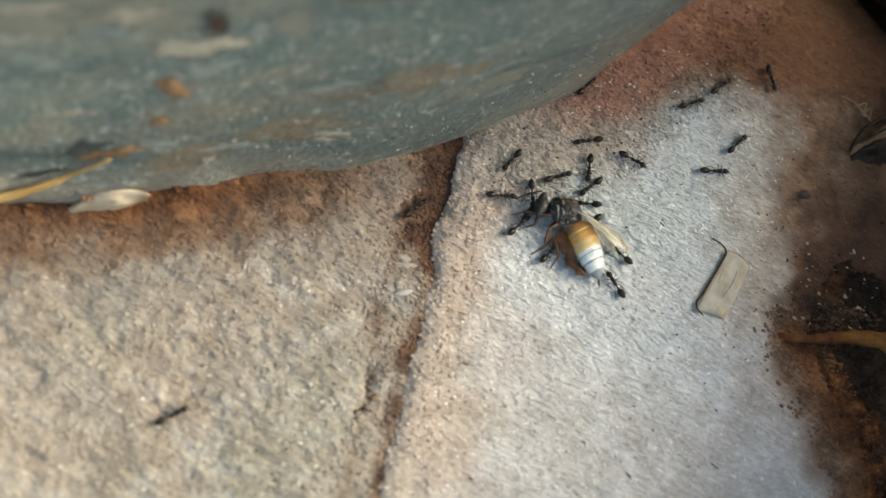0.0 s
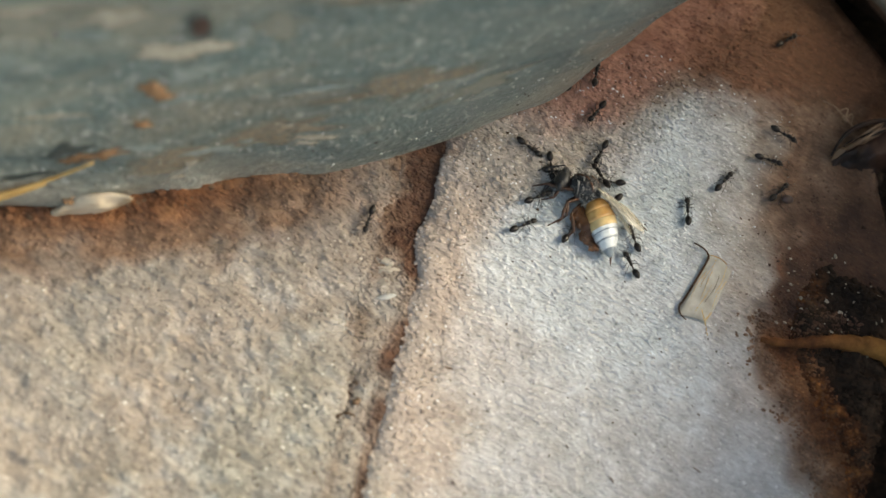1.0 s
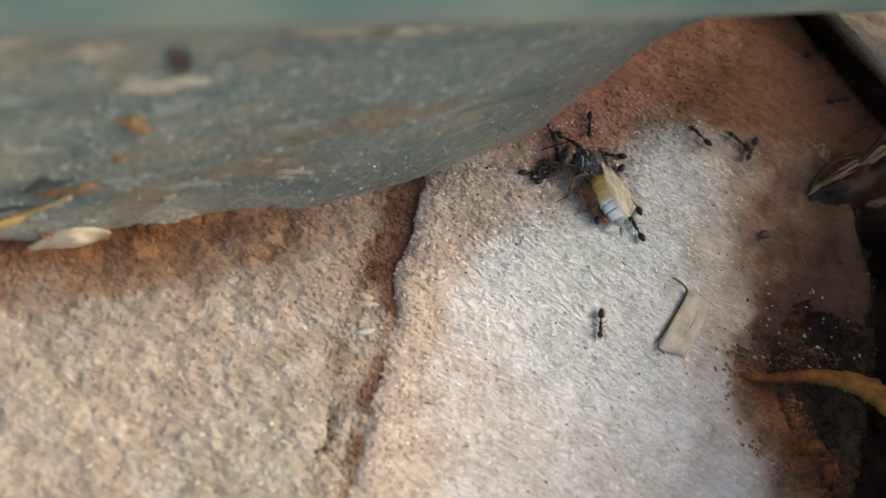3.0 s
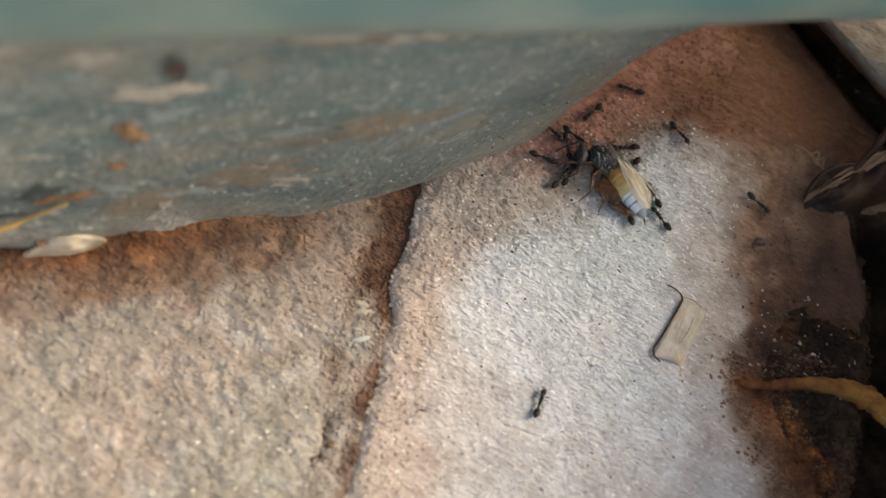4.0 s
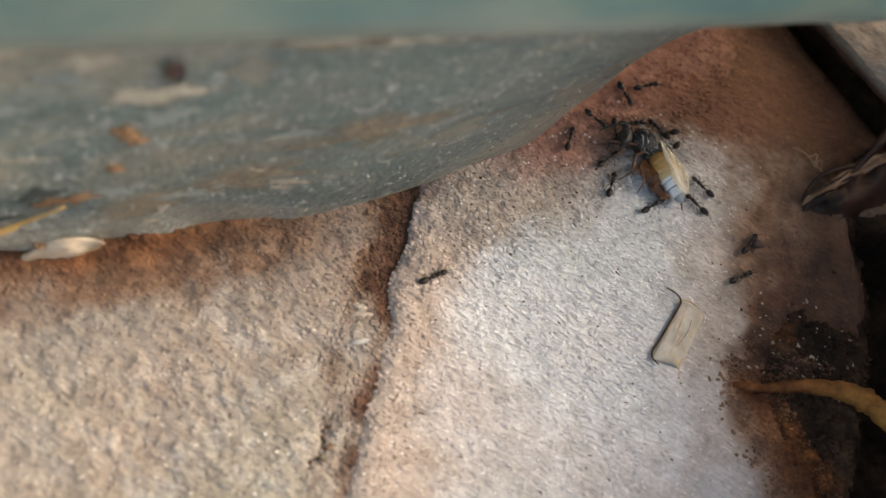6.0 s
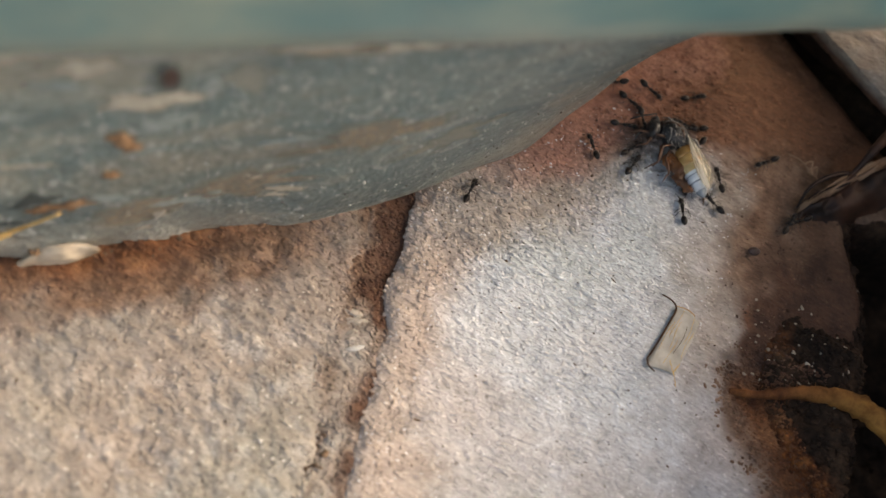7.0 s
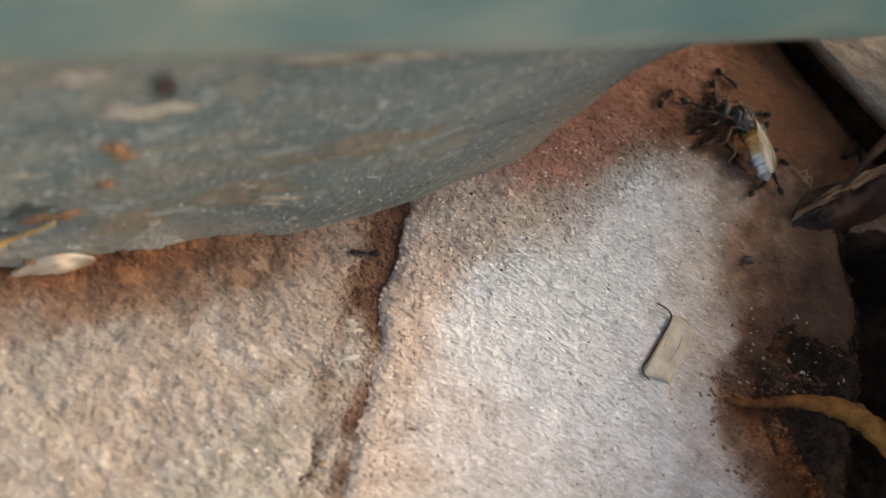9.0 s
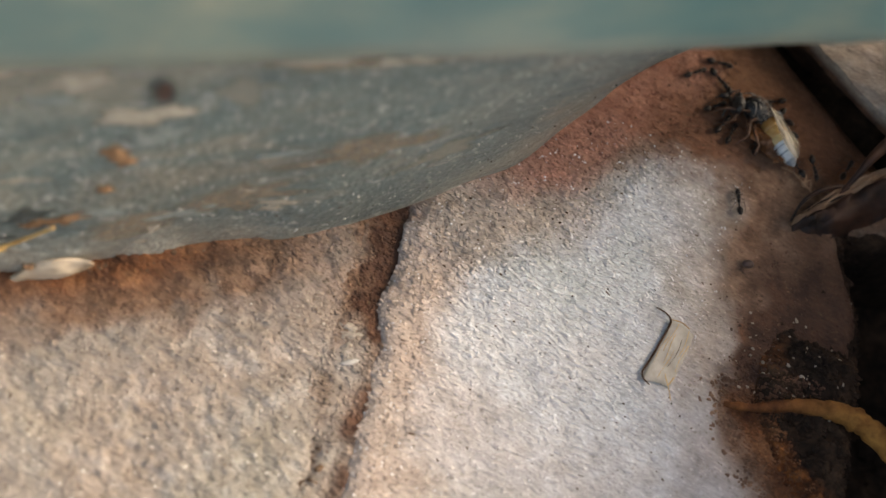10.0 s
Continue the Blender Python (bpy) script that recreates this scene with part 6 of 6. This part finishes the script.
    go(ants["fetchA"], [
        (0.00, -39.8, -34.6, 67), (4.60, -37.7, -29.8, 43), (4.80, -33.9, -29.1, 7), (5.00, -32.2, -29.1, 40),
        (5.10, -24.7, -27.1, 30), (5.20, -19.7, -23.3, 43), (5.30, -16.9, -17.4, 60), (5.40, -12.0, -16.6, 45), (5.45, -8.9, -16.2, 115), (5.50, -5.7, -15.9, 184),
        (5.55, -4.3, -15.3, 114), (5.60, -2.9, -14.7, 44), (5.70, -1.6, -11.9, 73), (6.25, 1.1, -2.2, 15),
        (6.80, 3.8, 7.6, -42), (6.90, 1.8, 6.9, 23), (7.00, -0.1, 6.3, 89), (7.10, 0.5, 8.0, 160),
        (7.20, 1.1, 9.7, 231), (7.30, -0.4, 7.3, 172), (7.40, -1.8, 5.0, 113), (7.50, -3.2, 2.6, 55),
        (7.80, -3.8, 2.6, 78), (7.90, -3.4, 3.2, 154), (8.00, -2.9, 3.9, 231), (8.50, -5.8, 0.1, 245),
        (9.00, -7.1, -4.6, 204), (9.20, -11.4, -6.5, 242), (9.40, -13.6, -16.7, 267), (9.50, -12.3, -22.6, 262), (9.60, -15.1, -27.1, 211), (9.70, -24.1, -29.6, 196), (9.80, -30.7, -31.7, 206), (9.90, -36.7, -35.8, 213), (10.00, -41.6, -38.8, 211),
    ], 0.0, True)
    go(ants["fetchB"], [
        (0.00, -3.4, 11.3, 55), (6.50, 13.3, 35.0, 41), (7.00, 18.6, 30.5, 37), (7.12, 18.1, 32.3, 90),
        (7.25, 17.7, 34.1, 143), (7.50, 14.0, 34.0, 216), (7.80, 10.3, 28.6, 213), (7.90, 9.3, 29.4, 172),
        (8.00, 8.4, 30.3, 131), (8.50, 7.1, 32.3, 128), (10.00, 5.0, 34.7, 133),
    ], 0.0, True)
    go(ants["fetchC"], [
        (0.00, 4.4, 15.6, 74), (6.60, 7.6, 26.5, 67), (6.80, 8.6, 27.1, 141), (7.00, 9.6, 27.7, 215),
        (7.30, 7.2, 24.6, 222), (7.60, 5.4, 24.0, 160), (10.00, 3.8, 25.9, 131),
    ], 0.0, True)
    go(ants["gripA"], [
        (0.00, 4.0, -3.5, 68), (0.50, 4.8, -1.4, 58), (1.00, 6.0, 1.8, 49), (1.50, 5.2, 4.4, 58),
        (2.00, 6.2, 6.9, 65), (2.50, 6.2, 8.5, 56), (4.00, 8.1, 11.2, 75), (4.50, 9.4, 12.4, 64),
        (5.00, 10.7, 14.3, 56), (5.50, 11.4, 15.7, 67), (7.00, 14.3, 20.3, 55), (7.50, 16.0, 23.9, 58),
        (8.00, 18.3, 24.9, 69), (8.50, 20.9, 27.4, 59), (9.00, 21.3, 28.6, 51), (9.50, 22.6, 29.3, 67),
        (10.00, 23.1, 31.0, 73),
    ], 0.0, True)
    go(ants["gripB"], [
        (0.00, 3.9, 0.6, -64), (0.50, 4.2, 2.7, -53), (1.00, 5.9, 6.0, -62), (1.50, 5.5, 8.9, -72),
        (2.00, 5.8, 10.9, -69), (2.50, 5.9, 12.6, -58), (4.00, 7.3, 15.5, -60), (4.50, 9.0, 16.9, -51),
        (5.00, 10.0, 18.6, -55), (5.50, 10.9, 19.8, -64), (7.00, 14.2, 24.6, -57), (7.50, 16.3, 28.3, -73),
        (8.00, 17.7, 28.7, -69), (8.50, 21.0, 31.2, -62), (9.00, 21.5, 32.6, -62), (9.50, 21.7, 32.9, -63),
        (10.00, 22.9, 34.8, -66),
    ], 0.0, True)
    go(ants["gripC"], [
        (0.00, 10.8, 0.3, -114), (0.50, 12.1, 2.9, -104), (1.00, 13.5, 5.0, -113), (1.50, 12.7, 7.7, -123),
        (2.00, 13.3, 10.5, -117), (2.50, 13.1, 12.1, -107), (4.00, 14.8, 16.6, -108), (4.50, 16.3, 17.6, -100),
        (5.00, 18.1, 19.0, -106), (5.50, 17.9, 20.3, -113), (7.00, 21.2, 24.5, -106), (7.50, 23.2, 27.4, -120),
        (8.00, 24.8, 29.0, -115), (8.50, 26.9, 30.9, -108), (9.00, 27.7, 32.0, -109), (9.50, 28.5, 34.0, -110),
        (10.00, 28.9, 35.5, -111),
    ], 0.0, True)
    go(ants["gripD"], [
        (0.00, 9.6, 2.3, -157), (0.50, 10.7, 4.9, -161), (1.00, 12.5, 7.3, -157), (1.50, 11.7, 9.9, -152),
        (2.00, 12.2, 12.6, -160), (2.50, 12.1, 14.2, -164), (4.00, 13.4, 18.6, -147), (4.50, 14.9, 19.6, -155),
        (5.00, 16.7, 21.1, -149), (5.50, 16.7, 22.3, -140), (7.00, 20.1, 26.6, -151), (7.50, 22.2, 29.6, -149),
        (8.00, 23.7, 30.9, -152), (8.50, 26.1, 32.8, -162), (9.00, 26.8, 34.0, -155), (9.50, 27.3, 35.7, -137),
        (10.00, 27.9, 37.3, -145),
    ], 0.0, True)


motions()
